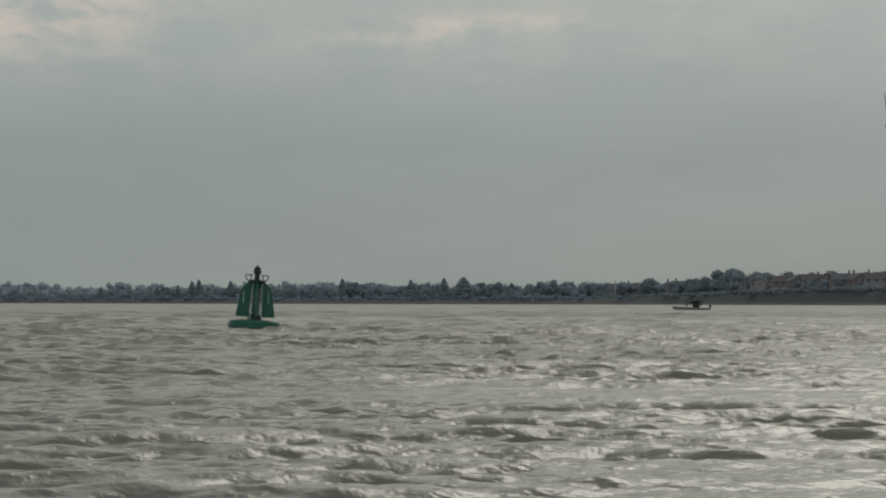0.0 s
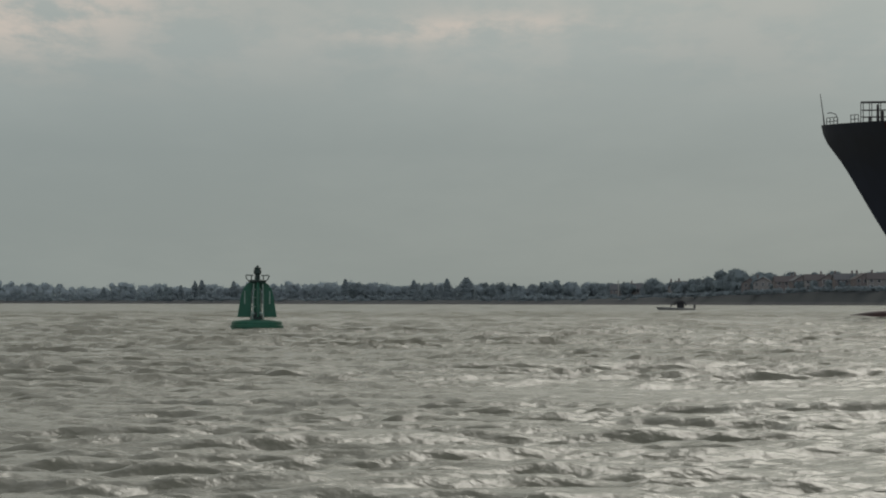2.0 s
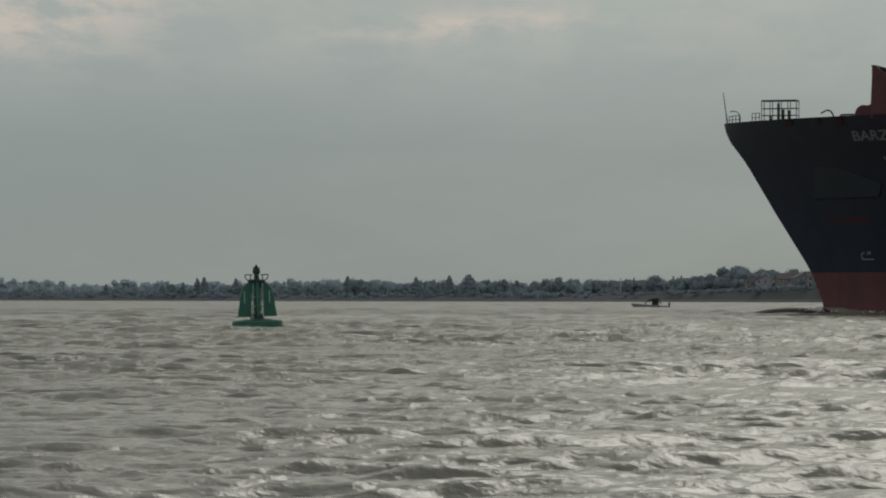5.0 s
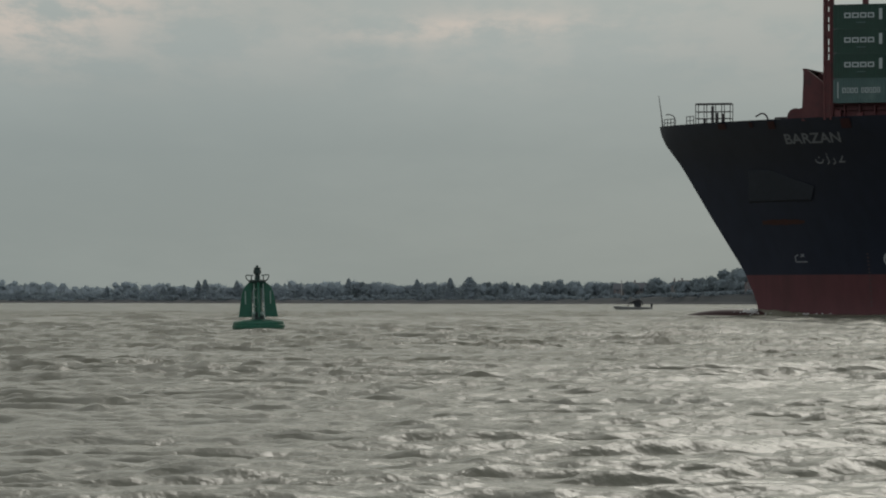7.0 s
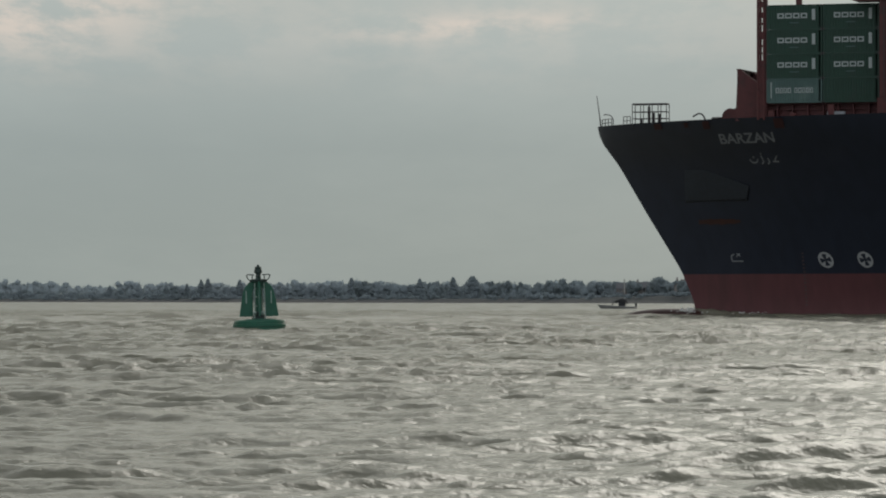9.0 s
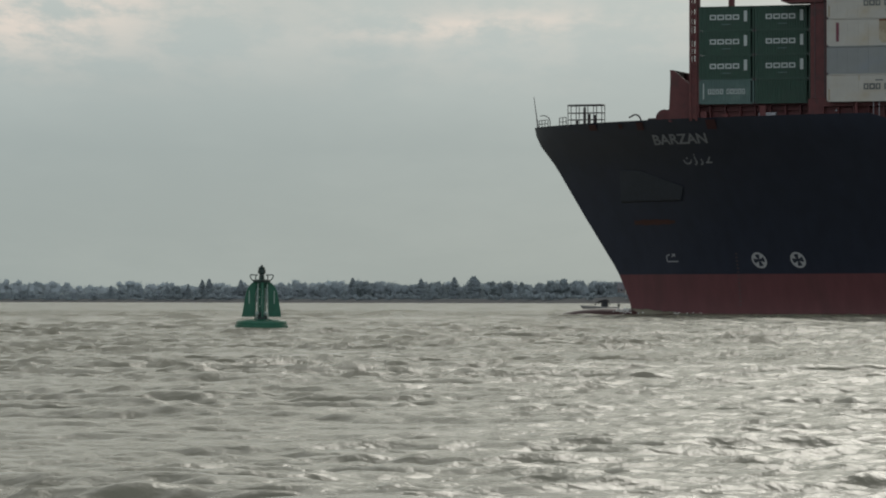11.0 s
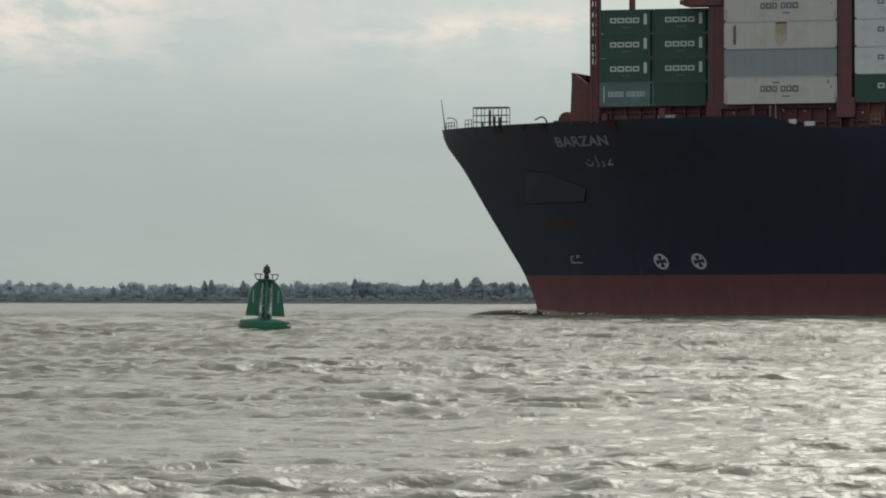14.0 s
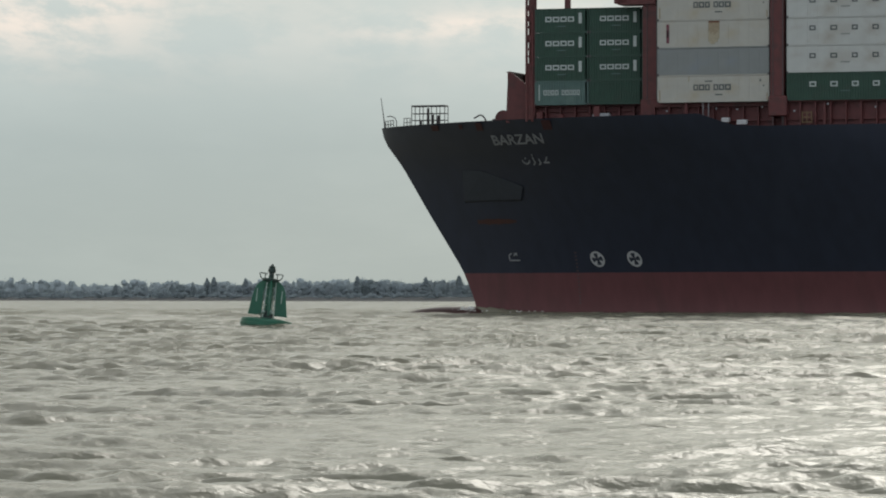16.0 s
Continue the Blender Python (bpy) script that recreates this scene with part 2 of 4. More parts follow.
BOAT_DARK = material("boat_dark_canvas", (0.03, 0.032, 0.034), 0.8, spread=0.3)


# ---------------------------------------------------------------- mesh helpers
def part(name, bm, mat, parent=None, label=""):
    me = bpy.data.meshes.new(name)
    bm.to_mesh(me)
    bm.free()
    for m in (mat if isinstance(mat, (list, tuple)) else [mat]):
        me.materials.append(m)
    ob = new(name, me)
    if parent:
        ob.parent = parent
    return tagged(ob, label)


def thing(name, label, category, group="", kind=""):
    return tagged(new(name), label, category, group, kind)


def box(bm, c, s, m=None, bevel=0.0):
    made = bmesh.ops.create_cube(bm, size=1.0, matrix=Matrix.Translation(c) @ Matrix.Diagonal((*s, 1)))
    if bevel:
        edges = list({e for v in made["verts"] for e in v.link_edges})
        made = bmesh.ops.bevel(bm, geom=edges, offset=bevel, segments=1, affect="EDGES")
    if m is not None:
        bmesh.ops.transform(bm, matrix=m, verts=made["verts"])
    return bm


def rod(bm, p, q, r, r2=None, seg=8):
    p, q = Vector(p), Vector(q)
    d = q - p
    m = Matrix.Translation((p + q) / 2) @ d.to_track_quat("Z", "Y").to_matrix().to_4x4()
    bmesh.ops.create_cone(bm, cap_ends=True, segments=seg, radius1=r, radius2=r if r2 is None else r2, depth=d.length, matrix=m)
    return bm


def pipe(bm, pts, r, seg=6):
    for p, q in zip(pts, pts[1:]):
        rod(bm, p, q, r, seg=seg)
    return bm


def B():
    return bmesh.new()


def lathe(bm, prof, seg=32):
    rings = []
    for r, z in prof:
        rings.append([bm.verts.new((r * math.cos(2 * math.pi * i / seg), r * math.sin(2 * math.pi * i / seg), z)) for i in range(seg)])
    for a, b in zip(rings, rings[1:]):
        for i in range(seg):
            j = (i + 1) % seg
            bm.faces.new((a[i], a[j], b[j], b[i]))
    bm.faces.new(rings[-1])
    bm.faces.new(rings[0][::-1])
    return bm


def grid_mesh(name, xs, ys, zz):
    """A sheet over xs by ys (1D arrays, or 2D of one shape) with heights zz."""
    ny, nx = zz.shape
    co = np.empty((ny * nx, 3), np.float32)
    co[:, 0], co[:, 1], co[:, 2] = xs.ravel(), ys.ravel(), zz.ravel()
    i = np.arange(ny * nx).reshape(ny, nx)
    quads = np.stack((i[:-1, :-1], i[:-1, 1:], i[1:, 1:], i[1:, :-1]), -1).reshape(-1, 4)
    me = bpy.data.meshes.new(name)
    me.vertices.add(len(co))
    me.vertices.foreach_set("co", co.ravel())
    me.loops.add(quads.size)
    me.loops.foreach_set("vertex_index", quads.ravel().astype(np.int32))
    me.polygons.add(len(quads))
    me.polygons.foreach_set("loop_start", np.arange(0, quads.size, 4, dtype=np.int32))
    me.polygons.foreach_set("use_smooth", np.ones(len(quads), bool))
    me.update(calc_edges=True)
    return me


# ---------------------------------------------------------------- water
def waves(x, y, cell, seed, heading, height):
    """Short-crested wind waves: many small trains with sharpened crests; trains finer than the sheet's cells fade out."""
    rng = np.random.default_rng(seed)
    z = np.zeros_like(x)
    for k in range(64):
        lam = 0.34 * (18.0 ** (k / 63.0)) * rng.uniform(0.9, 1.1)
        th = radians(heading) + rng.normal(0, 0.28 if lam > 1.2 else 0.50)
        amp = height * 0.0064 * lam ** 0.54
        kx, ky = 2 * math.pi / lam * math.cos(th), 2 * math.pi / lam * math.sin(th)
        ph = kx * x + ky * y + rng.uniform(0, 2 * math.pi)
        fade = np.clip((lam / cell - 1.5) / 2.0, 0, 1)
        s = np.sin(ph)
        z += amp * fade * (s - 0.22 * np.cos(2 * ph))
    # the waves come in groups, with calmer water between them
    g = sum(np.sin((x * math.cos(a) + y * 0.7 * math.sin(a)) / l + rng.uniform(0, 6.28)) for a, l in ((0.3, 2.9), (1.2, 4.1), (2.2, 3.3), (1.7, 6.5), (0.8, 5.2)))
    return 0.24 * np.tanh(z * np.clip(0.95 + 0.25 * g, 0.5, 1.85) / 0.24)


def wave_sheet(name, seed, heading, height, drop, left, near):
    """A sheet of waves that is finest close by and reaches the far shore, wider by `left` metres on the side it comes from."""
    d, rows = near, []
    while d < 2950:
        rows.append(d)
        d += (0.0022 if d < 110 else 0.0030 if d < 300 else 0.0045 if d < 650 else 0.010) * d
    rows = np.array(rows)
    s = np.linspace(0, 1, 480)
    y = np.repeat(rows[:, None], len(s), 1)
    lo, hi = -0.112 * rows - left, 0.112 * rows + 3.0
    x = lo[:, None] + (hi - lo)[:, None] * s[None, :]
    cell = ((hi - lo) / len(s))[:, None]
    cell = cell + 0.25 * np.gradient(rows)[:, None]
    swell = 1 + 0.95 * np.clip((y - 45) / 130, 0, 1)     # rougher out in the channel
    z = (waves(x, y, cell, seed, heading, height) - 0.07) * swell + 0.07 - drop
    z *= np.clip((2950 - y) / 600, 0, 1)
    me = grid_mesh(name, x, y, z)
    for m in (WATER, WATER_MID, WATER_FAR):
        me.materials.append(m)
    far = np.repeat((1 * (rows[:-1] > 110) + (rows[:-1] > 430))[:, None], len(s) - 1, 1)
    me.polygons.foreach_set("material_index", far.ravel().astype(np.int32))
    return new(name, me)


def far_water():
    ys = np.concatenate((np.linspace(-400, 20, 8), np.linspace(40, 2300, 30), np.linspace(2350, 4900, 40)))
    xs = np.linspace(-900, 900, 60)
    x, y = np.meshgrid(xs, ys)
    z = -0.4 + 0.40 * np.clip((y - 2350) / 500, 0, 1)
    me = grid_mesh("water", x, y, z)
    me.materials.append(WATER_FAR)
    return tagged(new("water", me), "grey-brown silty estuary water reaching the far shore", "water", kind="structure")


far_water()
SWELL = tagged(wave_sheet("water_surface", 11, -72, 1.08, 0.14, 17, 29.0), "choppy grey-brown estuary water with short wind waves", "water", kind="structure")
CHOP = tagged(wave_sheet("water_chop", 29, -104, 0.94, 0.16, 22, 28.5), "small cross chop running over the estuary water", "water", kind="structure")


# ---------------------------------------------------------------- far shore
def shore_dist(u):
    """Distance of the waterline, by the bearing u (0 at the view's left edge to 1 at its right edge)."""
    return 2900 - 1150 * min(max(u, -0.3), 1.3)


def bearing_x(u, d):
    return (u - 0.5) * 2 * 0.10454 * d


def shore_land():
    us = np.linspace(-0.6, 1.6, 221)
    steps = np.array([-12, 0, 5, 10, 24, 60, 200, 700, 1500])
    X, Y, Z = (np.zeros((len(steps), len(us))) for _ in range(3))
    rng = np.random.default_rng(4)
    for j, u in enumerate(us):
        bank = 1.2 + 4.6 * max(0.0, min(1.0, (u - 0.62) / 0.3)) + 0.012 * rng.normal()
        prof = [-0.8, 0.25, 1.0, 1.3, 1.4 + 0.6 * bank, 1.0 + bank, 1.6 + bank, 3 + bank, 5 + bank]
        for i, st in enumerate(steps):
            d = shore_dist(u) + st
            X[i, j], Y[i, j], Z[i, j] = bearing_x(u, d), d, prof[i] + (0.015 * rng.normal() if i > 1 else 0)
    me = grid_mesh("ground", X, Y, Z)
    me.materials.append(GRASS), me.materials.append(SHINGLE)
    n = len(us) - 1
    me.polygons.foreach_set("material_index", np.array([1 if k // n < 2 else 0 for k in range(len(me.polygons))], np.int32))
    tagged(new("ground", me), "low grassy shore with a strip of shingle at the waterline", "shore", kind="structure")


shore_land()


def leaf_clumps(bm, rng, count, shape, size):
    """Small bent leaf clumps set through a crown; shape(rng) gives a place in it."""
    for _ in range(count):
        c = Vector(shape(rng))
        s = size * rng.uniform(0.6, 1.35)
        m = Matrix.Translation(c) @ Euler((rng.uniform(0, 6.28), rng.uniform(0, 6.28), rng.uniform(0, 6.28))).to_matrix().to_4x4()
        a, b, c2, d = (bm.verts.new(m @ Vector(p)) for p in ((-s, -s * 0.5, 0), (s * 0.3, -s * 0.7, 0.35 * s), (s, s * 0.4, 0), (-s * 0.3, s * 0.8, -0.3 * s)))
        bm.faces.new((a, b, c2)), bm.faces.new((a, c2, d))


BALL = bmesh.new()
bmesh.ops.create_icosphere(BALL, subdivisions=2, radius=1.0)
BALL_V, BALL_F = [v.co.copy() for v in BALL.verts], [[v.index for v in f.verts] for f in BALL.faces]
BALL.free()


def foliage_mass(bm, rng, c, r, rz):
    """The dense inner mass of a bough, lumpy, that the outer leaf clumps sit on."""
    o = Vector((rng.uniform(0, 90), rng.uniform(0, 90), 0))
    vs = [bm.verts.new(Vector(c) + Vector((v.x * r, v.y * r, v.z * rz)) * (0.86 + 0.42 * noise.noise(v * 2.3 + o))) for v in BALL_V]
    for f in BALL_F:
        bm.faces.new([vs[i] for i in f])


def fill_crown(bm, rng, kind, h, w, lobes, at=(0, 0, 0)):
    at = Vector(at)
    if kind == "round":
        for x, y, z, r in lobes:
            foliage_mass(bm, rng, at + Vector((x, y, z)), r * 0.92, r * 0.90)
        foliage_mass(bm, rng, at + Vector((0, 0, h * 0.5)), w * 0.36, h * 0.4)
    else:
        for k in range(5):
            z = 0.14 + 0.17 * k
            r = w * 0.5 * ((1 - z) ** 0.8 if kind == "conifer" else min(1, (1 - z) * 2.2 + 0.12))
            foliage_mass(bm, rng, at + Vector((0, 0, z * h)), r * 0.92, h * 0.15)


def crown_lobes(h, w):
    lobes = []
    r0 = random.Random(int(h * 100 + w * 10))
    for _ in range(9):
        a, z = r0.uniform(0, 6.28), r0.uniform(0.3, 0.88)
        rr = w * 0.30 * math.sqrt(max(0.05, 1 - abs(z - 0.5) * 1.7))
        r = w * r0.uniform(0.17, 0.30)
        lobes.append((rr * math.cos(a), rr * math.sin(a), min(z * h, h - r * 0.9), r))
    return lobes


def crown_shape(kind, h, w):
    """Places in a crown of height h and width w, above the ground."""
    lobes = crown_lobes(h, w)

    def round_crown(rng):
        x, y, z, r = lobes[rng.randrange(len(lobes))]
        v = Vector((rng.gauss(0, 1), rng.gauss(0, 1), rng.gauss(0, 0.9))).normalized() * r * rng.uniform(0.8, 1.1)
        return (x + v.x, y + v.y, min(h, max(h * 0.1, z + v.z)))

    def spire(rng):
        z = rng.uniform(0.06, 1.0)
        r = w * 0.5 * min(1, (1 - z) * 2.2 + 0.12) * min(1, z * 6) * rng.uniform(0.85, 1.08)
        a = rng.uniform(0, 6.28)
        return (r * math.cos(a), r * math.sin(a), z * h)

    def cone(rng):
        z = rng.uniform(0.08, 1.0)
        r = w * 0.5 * (1 - z) ** 0.8 * rng.uniform(0.85, 1.12)
        a = rng.uniform(0, 6.28)
        return (r * math.cos(a), r * math.sin(a), z * h)

    return {"round": round_crown, "poplar": spire, "conifer": cone}[kind]


def tree(kind, h, w, mat, seed, name="tree", label=""):
    rng = random.Random(seed)
    t = thing(name, label, "tree", "trees on the far shore")
    b = B()
    rod(b, (0, 0, -0.5), (0.05 * w, 0, h * 0.72), h * 0.028, h * 0.008, 7)
    for i in range(7):
        a, z = i * 2.4, h * rng.uniform(0.25, 0.6)
        rod(b, (0, 0, z), (w * 0.32 * math.cos(a), w * 0.32 * math.sin(a), z + h * 0.2), h * 0.010, h * 0.003, 5)
    part("trunk", b, BARK, t)
    b = B()
    fill_crown(b, rng, kind, h, w, crown_lobes(h, w))
    leaf_clumps(b, rng, int(620 if kind == "round" else 420), crown_shape(kind, h, w), 0.026 * h + 0.1)
    part("crown", b, mat, t)
    return t


def stand(ob, u, back, z=None):
    d = shore_dist(u) + back
    ground = 1.6 + 5.0 * max(0.0, min(1.0, (u - 0.62) / 0.3)) if z is None else z
    ob.matrix_basis = pose(bearing_x(u, d), d, ground - 0.3, 0, 0, (u * 9973) % 360)
    return ob


def top_height(u, back, y):
    """Height above the tree's foot that reaches the line y (in 1/882 of the view's height) over the shore."""
    d = shore_dist(u) + back
    return EYE + (533 - y) * d / 7500 - (1.3 + 5.0 * max(0.0, min(1.0, (u - 0.62) / 0.3)))


# single trees that stand out of the line: bearing, top line, width in metres, kind
SINGLE = [(178, 508, 6, "conifer"), (278, 508, 4, "poplar"), (292, 507, 6, "round"), (315, 505, 3, "poplar"), (340, 498, 4.5, "poplar"), (352, 496, 5, "poplar"),
          (408, 498, 4, "poplar"), (606, 494, 5, "poplar"), (625, 497, 10, "round"), (727, 496, 12, "conifer"), (748, 503, 7, "round"), (766, 504, 4, "conifer"),
          (786, 493, 11, "conifer"), (820, 491, 11, "poplar"), (860, 499, 10, "round"), (878, 500, 8, "round"), (905, 500, 5, "round"),
          (958, 497, 9, "round"), (980, 496, 10, "round"), (1106, 495, 9, "round"), (1150, 493, 14, "round"), (1195, 499, 9, "round"),
          (1225, 493, 11, "round"), (1248, 490, 10, "round"), (1276, 477, 15, "round"), (1300, 476, 16, "round"), (1342, 483, 16, "round"), (1470, 480, 10, "round"), (1445, 486, 9, "round"), (1395, 488, 11, "round"), (1510, 484, 10, "round"), (1560, 480, 11, "round")]
WORDS = {"poplar": "tall narrow poplar on the hazy far shore", "conifer": "dark pointed conifer on the hazy far shore", "round": "broad round-crowned tree on the far shore"}
for k, (px, py, w, kind) in enumerate(SINGLE):
    u = px / 1568
    back = 60 if px < 1250 else 66
    stand(tree(kind, top_height(u, back, py), w * shore_dist(u) / 2300, LEAF_DARK_HAZED if kind != "round" else LEAF_MID_HAZED, k, label=WORDS[kind]), u, back)


def woodland(name, label, line, back, mat, seed, lo, hi, size, dens):
    """A belt of trees along the shore, as one mass of leaf clumps with an uneven top; line gives (bearing, top line)."""
    rng = random.Random(seed)
    b = B()
    px, pxs, tops = lo, [p for p, _ in line], [q for _, q in line]
    while px < hi:
        u = px / 1568
        bk = back + rng.uniform(0, 40)
        d = shore_dist(u) + bk
        h = max(2.0, top_height(u, bk, float(np.interp(px, pxs, tops)) + rng.uniform(-4.5, 4)))
        w = rng.uniform(0.8, 1.3) * max(4, min(11, h))
        g = 1.0 + 5.0 * max(0.0, min(1.0, (u - 0.62) / 0.3))
        sh = crown_shape("round", h, w)
        off = Vector((bearing_x(u, d), d, g))
        fill_crown(b, rng, "round", h, w, crown_lobes(h, w)[:6], off)
        leaf_clumps(b, rng, int(dens * 0.45), lambda r: Vector(sh(r)) + off, size * 0.7)
        leaf_clumps(b, rng, int(dens * 0.2), lambda r: off + Vector((r.uniform(-w, w) * 0.6, r.uniform(-3, 3), r.uniform(0, h * 0.3))), size)
        px += rng.uniform(0.35, 0.6) * w * 7500 / d
    return tagged(part(name, b, mat), label, "woodland", kind="stuff")


woodland("far_woodland", "pale hazy woodland on rising ground behind the shore", [(-200, 500), (15, 499), (40, 501), (60, 498), (85, 499), (112, 509), (150, 506), (200, 502), (330, 505), (420, 500), (560, 496), (590, 498), (640, 495), (690, 502), (900, 503), (1600, 500)], 300, LEAF_PALE_HAZED, 5, -200, 1100, 0.62, 420)
woodland("shore_woodland", "dark belt of trees and bushes along the far shore", [(-200, 521), (0, 519), (60, 523), (150, 521), (200, 516), (300, 514), (400, 511), (480, 507), (560, 507), (620, 502), (680, 503), (860, 504), (960, 500), (1060, 503), (1160, 497), (1260, 496)], 70, LEAF_DARK_HAZED, 6, -200, 1262, 0.5, 620)
woodland("garden_trees", "bushes and garden trees between houses on the bank", [(1240, 502), (1300, 501), (1318, 503), (1340, 497), (1360, 499), (1380, 504), (1400, 494), (1420, 502), (1450, 496), (1470, 494), (1490, 502), (1520, 498), (1550, 502), (1600, 502), (1800, 502)], 44, LEAF_MID_HAZED, 7, 1240, 1800, 0.42, 420)
woodland("hedgerow_trees", "rounded trees standing behind the houses on the bank", [(1290, 479), (1335, 485), (1380, 478), (1420, 484), (1480, 479), (1540, 485), (1600, 477), (1800, 479)], 135, LEAF_MID_HAZED, 9, 1290, 1800, 0.42, 420)
woodland("shore_scrub", "low scrub along the top of the shore bank", [(-200, 526), (700, 524), (1100, 521), (1300, 519), (1600, 516), (1800, 516)], 14, LEAF_DARK_HAZED, 8, -200, 1800, 0.4, 160)


def house(w, dep, eaves, ridge, wall, roof, bays, seed, gable=False):
    """A seaside house: walls, pitched roof with overhang, chimney, two rows of framed windows and a door."""
    rng = random.Random(seed)
    h = thing("house", "%s house with a pitched %s roof and white windows" % (("brown brick", "pale rendered", "tan rendered")[(BRICK, RENDER_W, RENDER_T).index(wall)], "tiled" if roof is ROOF_T else "slate"), "house", "houses on the far shore")
    b = B()
    box(b, (0, 0, eaves / 2), (w, dep, eaves))
    ends = ((-w / 2, -w / 2 + 0.3), (w / 2 - 0.3, w / 2)) if not gable else ()
    for x0, x1 in ends:
        vs = [b.verts.new(p) for x in (x0, x1) for p in ((x, -dep / 2, eaves), (x, dep / 2, eaves), (x, 0, ridge - 0.1))]
        b.faces.new(vs[:3]), b.faces.new(vs[3:][::-1])
    if gable:
        vs = [b.verts.new(p) for y in (-dep / 2, dep / 2) for p in ((-w / 2, y, eaves), (w / 2, y, eaves), (0, y, ridge - 0.1))]
        b.faces.new(vs[:3]), b.faces.new(vs[3:][::-1])
    part("wall", b, wall, h)
    b = B()
    o, th = 0.4, 0.22
    span, run = (dep / 2 + o, w / 2 + o) if not gable else (w / 2 + o, dep / 2 + o)
    drop = (ridge - eaves) * o / (span - o)
    prof = [(-span, eaves - drop), (0, ridge), (span, eaves - drop), (span, eaves - drop + th), (0, ridge + th), (-span, eaves - drop + th)]
    rings = [[b.verts.new((s, p, z) if not gable else (p, s, z)) for p, z in prof] for s in (-run, run)]
    for i in range(6):
        j = (i + 1) % 6
        b.faces.new((rings[0][i], rings[0][j], rings[1][j], rings[1][i]))
    b.faces.new(rings[0]), b.faces.new(rings[1][::-1])
    bmesh.ops.recalc_face_normals(b, faces=b.faces[:])
    part("roof", b, roof, h)
    b = B()
    cx = rng.choice((-0.3, 0.32)) * w
    box(b, (cx, 0.4, ridge + 0.35), (0.8, 0.7, 1.7))
    box(b, (cx, 0.4, ridge + 1.22), (0.95, 0.85, 0.14))
    for s in (-0.2, 0.2):
        rod(b, (cx + s, 0.4, ridge + 1.2), (cx + s, 0.4, ridge + 1.6), 0.13, 0.11, 8)
    part("chimney", b, BRICK, h)
    for i in range(bays):
        x = (i + 0.5) / bays * w - w / 2
        for z in (1.5, 4.1):
            if z == 1.5 and i == bays // 2:
                b = box(B(), (x, -dep / 2 - 0.03, 1.05), (0.95, 0.1, 2.1))
                part("door", b, FRAME_W, h)
                continue
            b = B()
            for sx in (-0.75, 0.75):
                box(b, (x + sx, -dep / 2 - 0.04, z), (0.12, 0.12, 1.5))
            for sz in (-0.75, 0.0, 0.75):
                box(b, (x, -dep / 2 - 0.04, z + sz), (1.5, 0.12, 0.12))
            win = part("window", b, FRAME_W, h)
            part("pane", box(B(), (x, -dep / 2 - 0.01, z), (1.4, 0.06, 1.4)), GLASS, win)
    return h


HOUSES = [(1090, 8, BRICK, ROOF_S, 0), (1122, 9, RENDER_T, ROOF_S, 0), (1151, 7, RENDER_T, ROOF_T, 1), (1191, 8, RENDER_T, ROOF_T, 1), (1206, 9, BRICK, ROOF_T, 0), (1262, 9, RENDER_T, ROOF_T, 0), (1290, 9, BRICK, ROOF_S, 1), (1322, 8, BRICK, ROOF_T, 1), (1346, 9, RENDER_T, ROOF_T, 1),
          (1384, 10, BRICK, ROOF_T, 0), (1412, 9, BRICK, ROOF_S, 1), (1436, 9, RENDER_T, ROOF_T, 0), (1462, 8, BRICK, ROOF_T, 1), (1490, 10, BRICK, ROOF_S, 0), (1522, 9, BRICK, ROOF_T, 1), (1550, 10, RENDER_T, ROOF_T, 0), (1586, 9, BRICK, ROOF_T, 1)]
for k, (px, w, wall, roof, gable) in enumerate(HOUSES):
    u = px / 1568
    d = shore_dist(u) + (54 if px > 1300 else 78)
    g = 1.2 + 5.0 * max(0.0, min(1.0, (u - 0.62) / 0.3))
    ob = house(w, 8, 4.9 if px < 1250 else 4.8, 7.6 if px < 1250 else 7.3, wall, roof, 3 if w > 8 else 2, k, gable)
    ob.matrix_basis = pose(bearing_x(u, d), d, g, 0, 0, (-8, 4, 10, -3)[k % 4])


def beach_post(u):
    p = thing("marker_post", "pale upright marker post on the far shore", "post")
    b = rod(B(), (0, 0, 0), (0, 0, 9), 0.32, 0.22, 8)
    part("pole", b, RENDER_W, p)
    part("cap", box(B(), (0, 0, 9.1), (0.8, 0.8, 0.25)), RENDER_W, p)
    stand(p, u, 50)


beach_post(1089 / 1568)


# ---------------------------------------------------------------- container ship (local x runs aft from the stem, y to starboard, z up from the waterline)
HEADING, SPEED, START = 18.078, 3.7764, (59.418, 463.253)


def ship_pose(t):
    a = radians(HEADING)
    return pose(START[0] - math.cos(a) * SPEED * t, START[1] + math.sin(a) * SPEED * t, 0, 0, 0, -HEADING)


STEM_Z = (-4.0, 0.0, 1.55, 4.84, 9.4, 10.8, 16.5, 19.4, 21.2)
STEM_A = (0.55, 0.16, -0.12, -1.52, -4.38, -5.27, -8.68, -10.88, -11.3)


def stem(z):
    return float(np.interp(z, STEM_Z, STEM_A))


def half(a, z):
    """The hull's half breadth: fine at the waterline, flaring out to the deck."""
    w = min(1.0, max(0.0, z / 20.8)) ** 1.5
    u = min(1.0, max(0.0, (a - stem(z)) / (110 - 35 * w)))
    p = 29.3 * (1 - (1 - u) ** (1.7 + 0.9 * w)) ** (1 - 0.15 * w ** 4)
    if a > 320:
        p *= 1 - (0.15 + 0.4 * (1 - w)) * ((a - 320) / 70) ** 2
    return p


